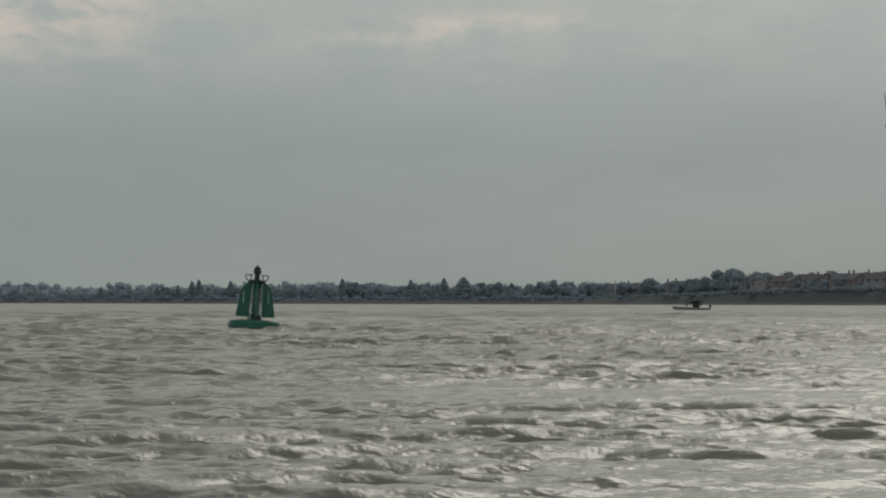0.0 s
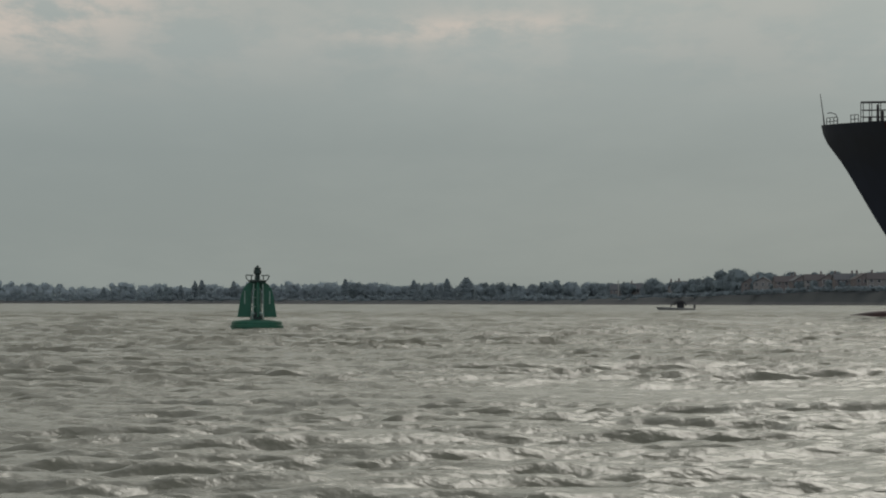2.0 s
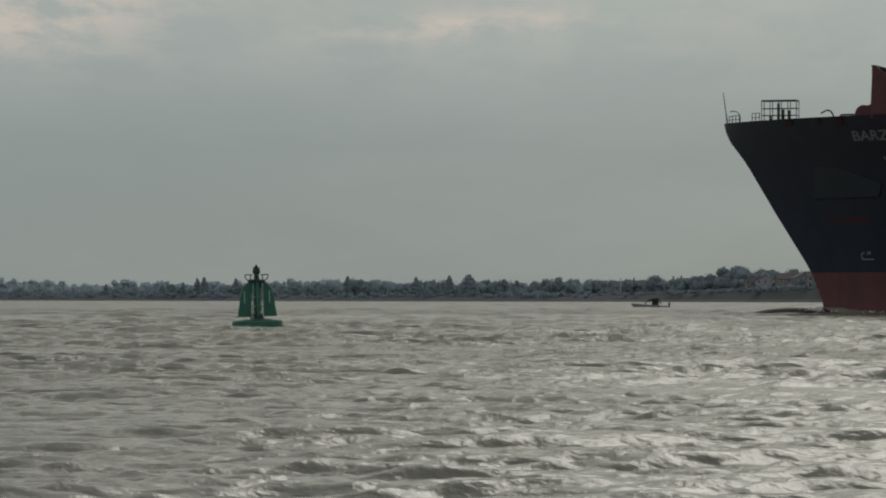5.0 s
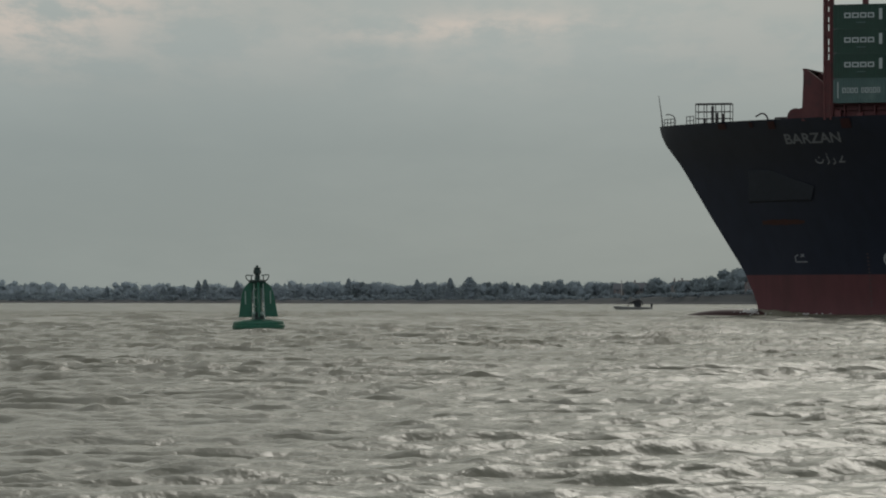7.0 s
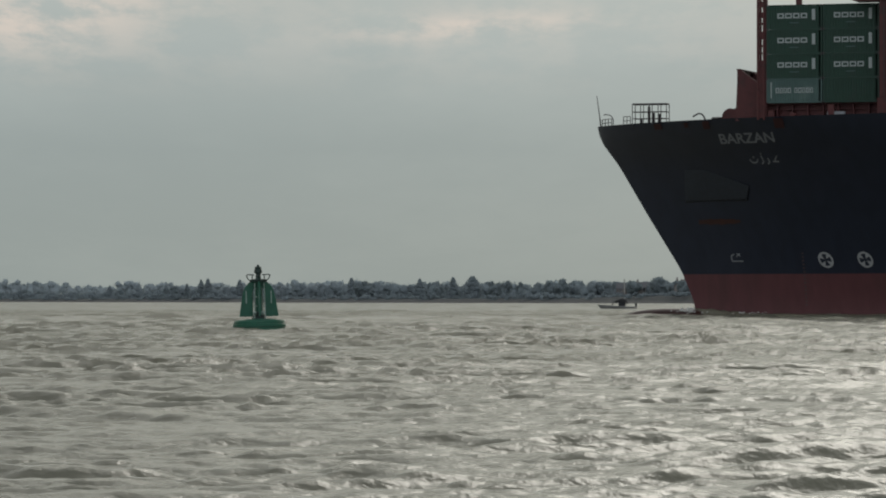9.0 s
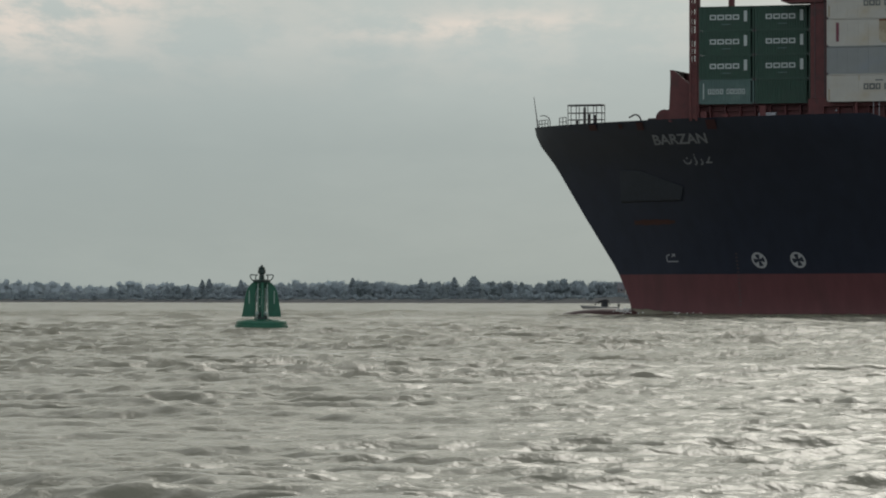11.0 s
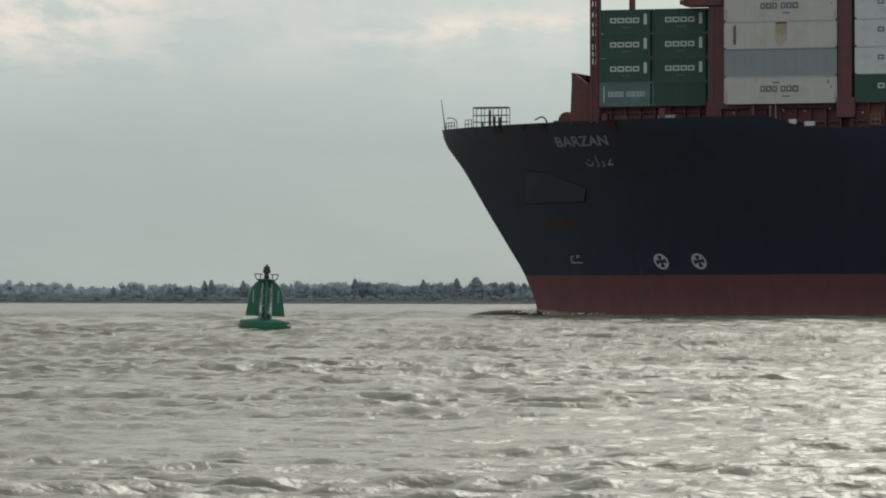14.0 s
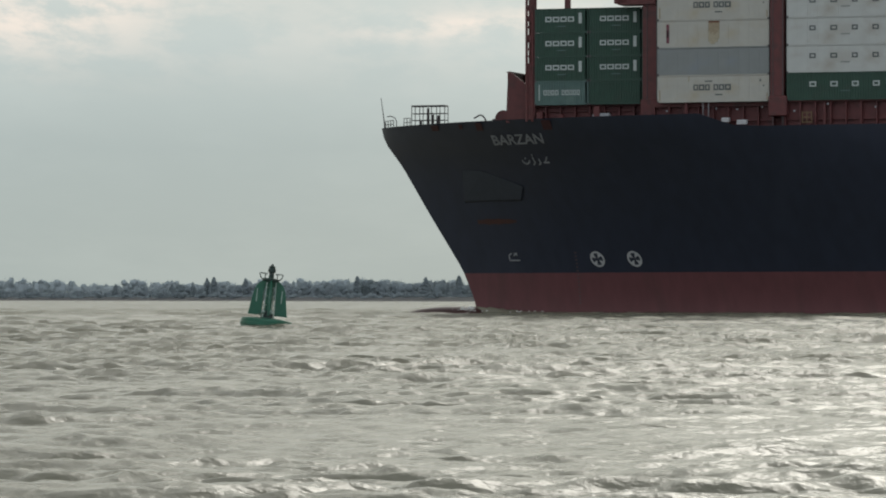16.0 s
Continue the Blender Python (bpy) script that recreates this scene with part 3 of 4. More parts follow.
def sheer(a):
    s = min(1.0, max(0.0, (a - 33.5) / 4.5))
    return 21.0 - 1.4 * (s * s * (3 - 2 * s))


SHIP = thing("container_ship", "large container ship with black hull and red boot-topping under way", "ship")
PAINT_Z = 4.38


def hull_shell(z_of, levels):
    b = B()
    st = [i / 79 for i in range(80)]
    sides = []
    for sgn in (-1, 1):
        rows = []
        for k in range(levels + 1):
            row = []
            for s in st:
                a = 0.0
                for _ in range(3):
                    z = z_of(k / levels, a)
                    a0 = stem(z)
                    a = a0 + (388 - a0) * s ** 2.6
                row.append(b.verts.new((a, sgn * max(0.02, half(a, z)), z)))
            rows.append(row)
        sides.append(rows)
        for r0, r1 in zip(rows, rows[1:]):
            for i in range(len(st) - 1):
                q = (r0[i], r0[i + 1], r1[i + 1], r1[i])
                b.faces.new(q if sgn < 0 else q[::-1])
    for k in range(levels):
        l, r = sides
        b.faces.new((l[k][-1], r[k][-1], r[k + 1][-1], l[k + 1][-1]))
        b.faces.new((r[k][0], l[k][0], l[k + 1][0], r[k + 1][0]))
    for f in b.faces:
        f.smooth = True
    return b


part("hull", hull_shell(lambda k, a: PAINT_Z + (sheer(a) - PAINT_Z) * k, 16), HULL_BLACK, SHIP, "black-painted flared bow and topsides")
part("boot_topping", hull_shell(lambda k, a: -4 + (PAINT_Z + 4) * k, 8), HULL_RED, SHIP, "dull red band above the waterline")


def deck_sheet():
    b = B()
    prev = None
    for i in range(70):
        a = stem(20) + 0.3 + (387 - stem(20)) * (i / 69) ** 2.2
        z = sheer(a) - 0.3
        h = max(0.05, half(a, z) - 0.25)
        pair = [b.verts.new((a, -h, z)), b.verts.new((a, h, z))]
        if prev:
            b.faces.new((prev[0], pair[0], pair[1], prev[1]))
        prev = pair
    return b


part("deck", deck_sheet(), DECK_RED, SHIP, "red-brown weather deck")


def bulb():
    b = B()
    bmesh.ops.create_uvsphere(b, u_segments=28, v_segments=16, radius=1.0, matrix=Matrix.Translation((-2.6, 0, -1.38)) @ Matrix.Diagonal((7.4, 2.1, 2.0, 1)))
    for f in b.faces:
        f.smooth = True
    return b


part("bulbous_bow", bulb(), HULL_WET, SHIP, "wet dark red bulb just breaking the surface")


def on_hull(bm, a, z, lift=0.05):
    """Lay a flat drawing (x aft, y up) on the port side with its origin at (a, z)."""
    for v in bm.verts:
        aa, zz, l = a + v.co.x, z + v.co.y, v.co.z
        v.co = (aa, -(half(aa, zz) + lift + l), zz)
    return bm


def flat(bm, pts):
    bm.faces.new([bm.verts.new((x, y, 0)) for x, y in pts])


def strip(bm, x0, y0, x1, y1, w, n=1):
    """A painted stroke between two points."""
    d = Vector((x1 - x0, y1 - y0))
    nrm = Vector((-d.y, d.x)).normalized() * w / 2
    for i in range(n):
        p, q = Vector((x0, y0)) + d * i / n, Vector((x0, y0)) + d * (i + 1) / n
        flat(bm, [p - nrm, q - nrm, q + nrm, p + nrm])


def lettering(text, size, width):
    """The built-in font's letters as a mesh, stretched to the given width."""
    c = bpy.data.curves.new("letters", "FONT")
    c.body, c.size, c.offset = text, size, 0.022 * size
    ob = new("letters", c)
    dg = bpy.context.evaluated_depsgraph_get()
    me = bpy.data.meshes.new_from_object(ob.evaluated_get(dg))
    bpy.data.objects.remove(ob)
    b = B()
    b.from_mesh(me)
    bpy.data.meshes.remove(me)
    bmesh.ops.triangulate(b, faces=b.faces[:])
    hi = max(v.co.x for v in b.verts)
    for v in b.verts:
        v.co.x *= width / hi
    return b


part("ship_name", on_hull(lettering("BARZAN", 1.45, 7.1), 6.45, 18.42, 0.07), PALE_MARK, SHIP, "weathered white ship's name")


def second_name():
    """The name again in another script: hooked strokes and dots that cannot be read, one mesh a sign."""
    signs = [[(0.05 + 0.5 * (1 - math.cos(math.pi * i / 8)), 0.45 - 0.42 * math.sin(math.pi * i / 8), 0.05 + 0.5 * (1 - math.cos(math.pi * (i + 1) / 8)), 0.45 - 0.42 * math.sin(math.pi * (i + 1) / 8)) for i in range(8)],
             [(0.45, 0.62, 0.65, 0.62)],
             [(1.55, 0.75, 1.75, 0.1), (1.75, 0.1, 1.45, -0.1)],
             [(1.5, 0.95, 1.66, 0.95)],
             [(2.35, 0.5, 2.5, 0.05), (2.5, 0.05, 2.2, -0.12)],
             [(2.9, 0.1, 3.7, 0.1), (3.1, 0.1, 3.55, 0.7)]]
    out = []
    for strokes in signs:
        b = B()
        for x0, y0, x1, y1 in strokes:
            strip(b, x0, y0, x1, y1, 0.17)
        out.append(b)
    return out


for b in second_name():
    part("script_stroke", on_hull(b, 9.7, 16.3, 0.07), PALE_MARK, SHIP, "weathered white hooked stroke")


def thruster_mark():
    b = B()
    n, r0, r1 = 40, 0.74, 0.98
    for i in range(n):
        t0, t1 = 2 * math.pi * i / n, 2 * math.pi * (i + 1) / n
        flat(b, [(r * math.cos(t), r * math.sin(t)) for r, t in ((r0, t0), (r1, t0), (r1, t1), (r0, t1))])
    for k in range(4):
        t = math.pi / 2 * k + math.pi / 4 + 0.12
        for s0, s1 in ((-0.33, -0.11), (-0.11, 0.11), (0.11, 0.33)):
            flat(b, [(0.16 * math.cos(t), 0.16 * math.sin(t)), (0.76 * math.cos(t + s0), 0.76 * math.sin(t + s0)), (0.76 * math.cos(t + s1), 0.76 * math.sin(t + s1))])
    for v in b.verts:
        v.co.x, v.co.y = 0.93 * v.co.x - 0.20 * v.co.y, 0.88 * v.co.y
    return b


for a in (17.13, 21.95):
    part("thruster_mark", on_hull(thruster_mark(), a, 5.86, 0.06), WHITE_PAINT, SHIP, "white circled cross marking a bow thruster")


def bulb_mark():
    b = B()
    strip(b, -0.7, -0.35, 0.75, -0.35, 0.14), strip(b, -0.7, -0.35, -0.75, 0.25, 0.14), strip(b, -0.75, 0.25, -0.35, 0.42, 0.14)
    strip(b, -0.1, 0.15, 0.4, 0.5, 0.12), strip(b, -0.05, 0.5, 0.4, 0.2, 0.12)
    return b


part("bulb_mark", on_hull(bulb_mark(), 6.0, 6.15, 0.06), PALE_MARK, SHIP, "faded white bulbous bow symbol")
b = B()
for k in range(15):
    strip(b, -0.12, -4.6 + 0.4 * k, 0.14, -4.6 + 0.4 * k, 0.17)
part("draught_marks", on_hull(b, 14.3, 5.6, 0.06), FAINT, SHIP, "column of small faded draught marks")


def anchor_pocket():
    """A bolster that stands out of the flare: its sloping upper face catches the sky."""
    b = B()
    outer = [(0.7, 15.9), (3.6, 15.75), (8.9, 13.95), (8.3, 12.55), (0.1, 12.5)]
    lift = (0.05, 0.05, 0.12, 0.3, 0.28)
    top = [b.verts.new((a, -(half(a, z) + l), z)) for (a, z), l in zip(outer, lift)]
    inn = [b.verts.new((a, -(half(a, z - 0.3) - 0.1), z - 0.3)) for a, z in outer[3:]]
    b.faces.new(top)
    b.faces.new((top[3], top[2], inn[0]))
    b.faces.new((top[4], top[3], inn[0], inn[1]))
    b.faces.new((top[0], top[4], inn[1]))
    return b


part("anchor_pocket", anchor_pocket(), HULL_SKYLIT, SHIP, "dark grey anchor bolster")
b = B()
edge = [[b.verts.new((0.5 * i, 0.05 * math.sin(i * 2.1 + 2 * s) + s * (0.30 - 0.004 * (i - 5) ** 2), 0)) for s in (-1, 1)] for i in range(12)]
for p, q in zip(edge, edge[1:]):
    b.faces.new((p[0], q[0], q[1], p[1]))
part("rust_streak", on_hull(b, 1.5, 10.15, 0.05), HULL_WET, SHIP, "rusty scrape below the anchor")


def fore_rails():
    out = []
    for a0, a1, h in ((-10.3, -8.6, 0.85), (-6.6, -5.5, 0.95)):
        b = B()
        n = max(2, int((a1 - a0) / 0.55))
        for i in range(n + 1):
            a = a0 + (a1 - a0) * i / n
            p = half(a, 20.9) - 0.15
            rod(b, (a, -p, 20.9), (a, -p, 20.9 + h), 0.045, seg=6)
            if i:
                for k in (0.5, 1.0):
                    rod(b, (pa, -pp, 20.9 + h * k), (a, -p, 20.9 + h * k), 0.04, seg=6)
            pa, pp = a, p
        out.append(b)
    return out


for b in fore_rails():
    part("rail", b, STEEL, SHIP)
part("jackstaff", rod(rod(B(), (-10.85, 0, 20.7), (-11.0, 0, 22.0), 0.10, 0.07), (-11.0, 0, 22.0), (-11.35, 0, 24.5), 0.06, 0.035), STEEL, SHIP, "slender leaning jackstaff")


def hooped_pipe(a, y, z, reach, rise, r):
    b = B()
    pts = [(a, y, z)] + [(a - reach * 0.5 * (1 - math.cos(t)), y, z + rise * math.sin(t) ** 0.7) for t in (0.3, 0.6, 0.95, 1.3, 1.7, 2.1)]
    pts.append((a - reach, y, z + rise * 0.78))
    return pipe(b, pts, r)


part("davit", pipe(B(), [(-9.2, -0.8, 20.7), (-9.2, -0.8, 21.75), (-9.32, -0.8, 22.05), (-9.6, -0.8, 22.27), (-10.0, -0.8, 22.36), (-10.35, -0.8, 22.3)], 0.05), STEEL, SHIP, "thin curved davit")
part("vent_pipe", hooped_pipe(1.15, 0.6, 20.8, 1.5, 1.6, 0.09), STEEL, SHIP, "bent vent pipe")
part("pipe_rail", pipe(B(), [(1.7, 0.6, 20.8), (1.9, 0.6, 21.85), (6.9, 0.6, 21.95), (7.0, 0.6, 20.8)], 0.10), STEEL, SHIP)


def foremast_platform():
    """An open platform of rails round the foot of the foremast."""
    x0, x1, y0, y1, z0, z1 = -5.13, -1.23, -7.4, -6.2, 20.6, 23.2
    top = part("foremast_platform", box(B(), ((x0 + x1) / 2, (y0 + y1) / 2, z1), (x1 - x0, y1 - y0, 0.08)), STEEL, SHIP, "open platform of rails on the forecastle")
    for x in (x0, x0 + 0.95, (x0 + x1) / 2, x1 - 0.95, x1):
        for y in (y0, y1):
            part("post", rod(B(), (x, y, z0), (x, y, z1), 0.045, seg=6), STEEL, top)
    for z in (21.55, 22.3, 23.13):
        w = 0.06 if z > 23 else 0.04
        for y in (y0, y1):
            part("rail", rod(B(), (x0, y, z), (x1, y, z), w, seg=6), STEEL, top)
        for x in (x0, x1):
            part("rail", rod(B(), (x, y0, z), (x, y1, z), w, seg=6), STEEL, top)
    for x, y, h in ((-4.3, -6.7, 0.9), (-3.35, -6.9, 2.3), (-2.9, -6.6, 1.6), (-2.2, -6.7, 1.5)):
        part("bollard", rod(B(), (x, y, 20.6), (x, y, 20.6 + h), 0.17, 0.15, 8), STEEL, top)


foremast_platform()
for a, z, w, h in ((-1.4, 20.5, 1.1, 0.6), (2.6, 20.5, 0.5, 0.5), (5.3, 20.4, 0.9, 0.8), (14.6, 20.3, 1.2, 1.0)):
    b = B()
    strip(b, -w / 2, 0, w / 2, 0, h, 3)
    part("fairlead", on_hull(b, a, z, 0.06), FAIRLEAD_RED, SHIP, "red-painted fairlead in the bulwark")


def winch(a, y):
    b = B()
    rod(b, (a, y - 0.8, 21.3), (a, y + 0.8, 21.3), 0.6, seg=14)
    for s in (-0.85, 0.85):
        rod(b, (a, y + s - 0.06, 21.3), (a, y + s + 0.06, 21.3), 0.95, seg=18)
    box(b, (a, y, 20.9), (1.2, 2.0, 0.5), bevel=0.06)
    return b


for a, y in ((7.7, -13.0), (8.8, -14.2)):
    part("winch", winch(a, y), DECK_RED, SHIP, "dark red mooring winch")


def breakwater():
    """A raked steel screen across the forecastle with stiffeners behind it."""
    b = B()
    for y in (-17.9, -12, -6, 0, 6, 12, 17.9):
        vs = [b.verts.new(p) for s in (-0.12, 0.12) for p in ((9.3, y + s, 20.7), (12.4, y + s, 20.7), (11.9, y + s, 24.6), (9.9, y + s, 26.2), (9.55, y + s, 26.2))]
        b.faces.new(vs[:5]), b.faces.new(vs[5:][::-1])
        for i in range(5):
            j = (i + 1) % 5
            b.faces.new((vs[i], vs[5 + i], vs[5 + j], vs[j]))
    box(b, (9.55, 0, 23.45), (0.12, 36.0, 5.5))
    box(b, (9.62, 0, 26.2), (0.4, 36.0, 0.14))
    bmesh.ops.recalc_face_normals(b, faces=b.faces[:])
    return b


part("breakwater", breakwater(), DECK_RED, SHIP, "red-brown raked breakwater screen")


def lashing_bridge(a, w, reach, top):
    """A frame across the deck between two bays: posts, walkways and the broad end tower."""
    b = B()
    for k in range(-4, 5):
        y = reach * k / 4 * 0.97
        box(b, (a, y, (20.7 + top) / 2), (w * (0.98 if abs(k) == 4 else 0.35), 1.5 if abs(k) == 4 else 0.5, top - 20.7))
    for z in (22.4, 25.1, 27.9, 30.7):
        if z < top:
            box(b, (a, 0, z), (w * 0.9, reach * 2 * 0.96, 0.22))
    return b


BRIDGE_1 = part("lashing_bridge", lashing_bridge(26.75, 1.9, 21.6, 38), DECK_RED, SHIP, "red-brown lashing bridge between container bays")
BRIDGE_2 = part("lashing_bridge", lashing_bridge(41.42, 1.5, 25.2, 38), DECK_RED, SHIP, "red-brown lashing bridge between container bays")
for br, a, reach in ((BRIDGE_1, 26.75, 21.6), (BRIDGE_2, 41.42, 25.2)):
    b = B()
    box(b, (a + 0.62, -(reach * 0.97 + 0.78), 28.5), (0.10, 0.08, 18))
    box(b, (a - 0.45, -(reach * 0.97 + 0.78), 28.5), (0.07, 0.06, 18))
    part("stiffener", b, STEEL, br)
    part("bridge_foot", box(B(), (a + 0.1, -(reach * 0.97 + 0.55), 21.75), (2.5 if a < 30 else 2.0, 0.9, 2.1), bevel=0.08), DECK_RED, br, "broad red-brown foot of the tower")


def front_tower():
    """The slender tower ahead of the first bay, with a ladder and lamp brackets."""
    b = B()
    for x in (12.25, 12.9):
        for y in (-19.9, -18.7):
            rod(b, (x, y, 20.7), (x, y, 38), 0.14, seg=6)
    for k in range(24):
        z = 21.0 + 0.72 * k
        if not any(abs(z - c) < h / 2 + 0.1 for c, h in SLOTS):
            box(b, (12.58, -19.9, z), (0.66, 0.1, 0.12))
    # the outer plate is pierced by a column of slots that the sky shows through
    z = 20.9
    for c, h in SLOTS:
        box(b, (12.72, -19.8, (z + c - h / 2) / 2), (0.90, 0.08, c - h / 2 - z))
        for x, w in ((12.32, 0.10), (12.97, 0.40)):
            box(b, (x, -19.8, c), (w, 0.08, h))
        z = c + h / 2
    box(b, (12.72, -19.8, (z + 37.8) / 2), (0.90, 0.08, 37.8 - z))
    return b


SLOTS = ((27.35, 0.62), (28.15, 0.55), (28.95, 0.6), (30.45, 0.7), (31.3, 0.5), (32.4, 0.5), (33.6, 0.6), (34.8, 0.6))
part("lashing_tower", front_tower(), DECK_RED, SHIP, "red-brown lashing tower with ladder and slots")
part("guide_post", box(B(), (16.1, -17.2, 29.4), (0.6, 0.4, 17.2)), DECK_RED, SHIP)
part("upper_walkway", box(box(B(), (25.2, -20.5, 35.2), (4.2, 3.0, 4.4)), (23.4, -20.6, 33.4), (1.4, 2.8, 0.5)), DECK_RED, SHIP)


def coaming(a0, a1, y, z0, z1):
    """The hatch coaming's side: plate, flange, stays and small fittings."""
    b = B()
    box(b, ((a0 + a1) / 2, y, (z0 + z1) / 2), (a1 - a0, 0.3, z1 - z0))
    box(b, ((a0 + a1) / 2, y - 0.35, z1 - 0.06), (a1 - a0, 0.8, 0.14))
    n = int((a1 - a0) / 1.55)
    for i in range(n + 1):
        box(b, (a0 + (a1 - a0) * i / n, y - 0.4, (z0 + z1) / 2), (0.14, 0.7, z1 - z0))
    box(b, ((a0 + a1) / 2, y - 0.3, z0 + 1.1), (a1 - a0, 0.5, 0.10))
    return b


part("hatch_coaming", coaming(12.6, 25.8, -18.6, 20.7, 22.42), DECK_RED, SHIP, "red-brown hatch coaming")
part("hatch_coaming", coaming(27.7, 42.3, -23.2, 19.25, 22.26), DECK_RED, SHIP, "red-brown hatch coaming")
part("hatch_coaming", coaming(42.2, 70.0, -24.2, 19.25, 22.3), DECK_RED, SHIP, "red-brown hatch coaming")
part("hatch_cover", box(B(), (19.2, 0, 22.2), (13.2, 37, 0.4)), DECK_RED, SHIP)
part("hatch_cover", box(B(), (49, 0, 22.05), (42.6, 48, 0.4)), DECK_RED, SHIP)
for a, y, h in ((13.6, -19.4, 1.0), (20.4, -20.6, 1.5), (16.0, -19.6, 0.7)):
    part("stanchion", box(B(), (a, y, 20.7 + h / 2), (0.7, 0.5, h), bevel=0.04), DECK_RED, SHIP)
for a in (31.4, 46.4, 50.2, 54.6):
    part("stanchion", box(B(), (a, -24.6, 21.1), (0.28, 0.28, 2.6)), DECK_RED, SHIP)
for a, z, w in ((20.9, 21.2, 1.9), (35.8, 20.35, 0.8), (37.6, 20.1, 1.1)):
    part("locker", box(B(), (a, -25.0 if a > 30 else -20.5, z), (w, 0.6, 0.5), bevel=0.05), WHITE_PAINT if a > 30 else PALE_MARK, SHIP, "small pale deck locker")
for a, z in ((29.2, 21.4), (30.6, 20.9), (34.6, 21.6), (36.9, 21.5), (39.6, 21.7), (43.3, 21.2), (46.9, 21.9), (52.0, 21.5)):
    part("deck_light", box(B(), (a, -24.35 if a < 42 else -25.3, z), (0.2, 0.14, 0.18), bevel=0.03), PALE_MARK, SHIP)
b = B()
for s in (-0.5, 0, 0.5):
    box(b, (44.8 + s, -25.9, 20.5), (0.1, 0.1, 1.2)), box(b, (44.8, -25.9, 20.5 + s), (1.1, 0.1, 0.1))
part("ladder", b, YELLOW, SHIP, "yellow frame ladder")
b = B()
rod(b, (33.3, -24.9, 20.6), (33.3, -24.9, 22.9), 0.04), rod(b, (33.9, -24.9, 20.6), (33.9, -24.9, 22.9), 0.04), rod(b, (33.3, -24.9, 22.85), (33.9, -24.9, 22.85), 0.06)
part("rail_gate", b, PALE_MARK, SHIP)


# ---------------------------------------------------------------- containers (origin at the outer lower forward corner; x aft, y inboard, z up)
def corrugated(bm, length, y, z0, z1, pitch, depth, x0):
    prev = None
    n = int((length) / pitch)
    for i in range(n):
        for f, d in ((0.0, 0), (0.30, 0), (0.5, depth), (0.8, depth)):
            x = x0 + (i + f) * pitch
            pair = [bm.verts.new((x, y + d, z0)), bm.verts.new((x, y + d, z1))]
            if prev:
                bm.faces.new((prev[0], pair[0], pair[1], prev[1]))
            prev = pair


def container(length, height, mat, marks, label, smooth=False):
    c = thing("shipping_container", label, "container", "containers stacked on the ship")
    w, post = 2.44, 0.17
    b = B()
    if smooth:
        box(b, (length / 2, 0.09, height / 2), (length - 2 * post, 0.1, height - 0.3))
        for i in range(1, 11):
            box(b, (length * i / 11, 0.03, height / 2), (0.05, 0.02, height - 0.34))
    else:
        corrugated(b, length - 2 * post, 0.03, 0.14, height - 0.12, 0.278, 0.045, post)
    box(b, (length / 2, w / 2 + 0.1, height - 0.06), (length - 0.1, w - 0.25, 0.06))
    box(b, (length / 2, w - 0.06, height / 2), (length - 0.2, 0.08, height - 0.2))
    box(b, (0.08, w / 2, height / 2), (0.1, w - 0.25, height - 0.2))
    part("body", b, mat, c)
    b = B()
    for x in (post / 2, length - post / 2):
        box(b, (x, 0.085, height / 2), (post, 0.17, height), bevel=0.015)
    for z in (0.075, height - 0.06):
        box(b, (length / 2, 0.06, z), (length - 2 * post, 0.12, 0.15 if z < 1 else 0.12))
    part("frame", b, mat, c)
    for x in (0.09, length - 0.09):
        for z in (0.06, height - 0.06):
            part("corner_casting", box(B(), (x, 0.07, z), (0.19, 0.18, 0.125)), STEEL, c)
    b = B()
    box(b, (length - 0.04, w / 2, height / 2), (0.07, w - 0.3, height - 0.25))
    for y in (0.5, 0.95, 1.5, 1.95):
        rod(b, (length + 0.03, y, 0.1), (length + 0.03, y, height - 0.1), 0.025, seg=6)
    part("doors", b, mat, c)
    for nm, x0, z0, x1, z1, mm in marks:
        b, w, h = B(), x1 - x0, z1 - z0
        if nm == "lettering_bar" and h > 0.4:
            st = 0.26 * min(w, h)
            for z in (z0 + st / 2, z1 - st / 2):
                box(b, ((x0 + x1) / 2, 0.018, z), (w, 0.03, st))
            for x in (x0 + st / 2, x1 - st / 2):
                box(b, (x, 0.018, (z0 + z1) / 2), (st, 0.03, h - 2 * st))
        else:
            box(b, ((x0 + x1) / 2, 0.018, (z0 + z1) / 2), (w, 0.03, h))
        part(nm, b, mm, c)
    return c


def word(x, z, widths, h, gap, mat, name="lettering_bar"):
    """Plain bars in place of a maker's lettering."""
    out = []
    for w in widths:
        out.append((name, x, z, x + w, z + h, mat))
        x += w + gap
    return out


L20, H20, L40, H40 = 6.058, 2.591, 12.192, 2.896
M20 = word(1.2, 1.15, (0.70, 0.74, 0.70, 0.70), 0.55, 0.13, LOGO_WHITE) + [("logo_bar", 4.95, 0.95, 5.3, 2.1, LOGO_WHITE), ("lettering_bar", 2.5, 0.62, 3.5, 0.72, BOX_TEAL)]
M_TEAL = word(1.0, 1.05, (0.36, 0.3, 0.34, 0.36), 0.55, 0.10, LOGO_WHITE) + word(3.05, 1.05, (0.3, 0.36, 0.3, 0.34, 0.3), 0.55, 0.10, LOGO_WHITE) + [("logo_bar", 0.45, 0.5, 0.56, 2.2, LOGO_WHITE)]
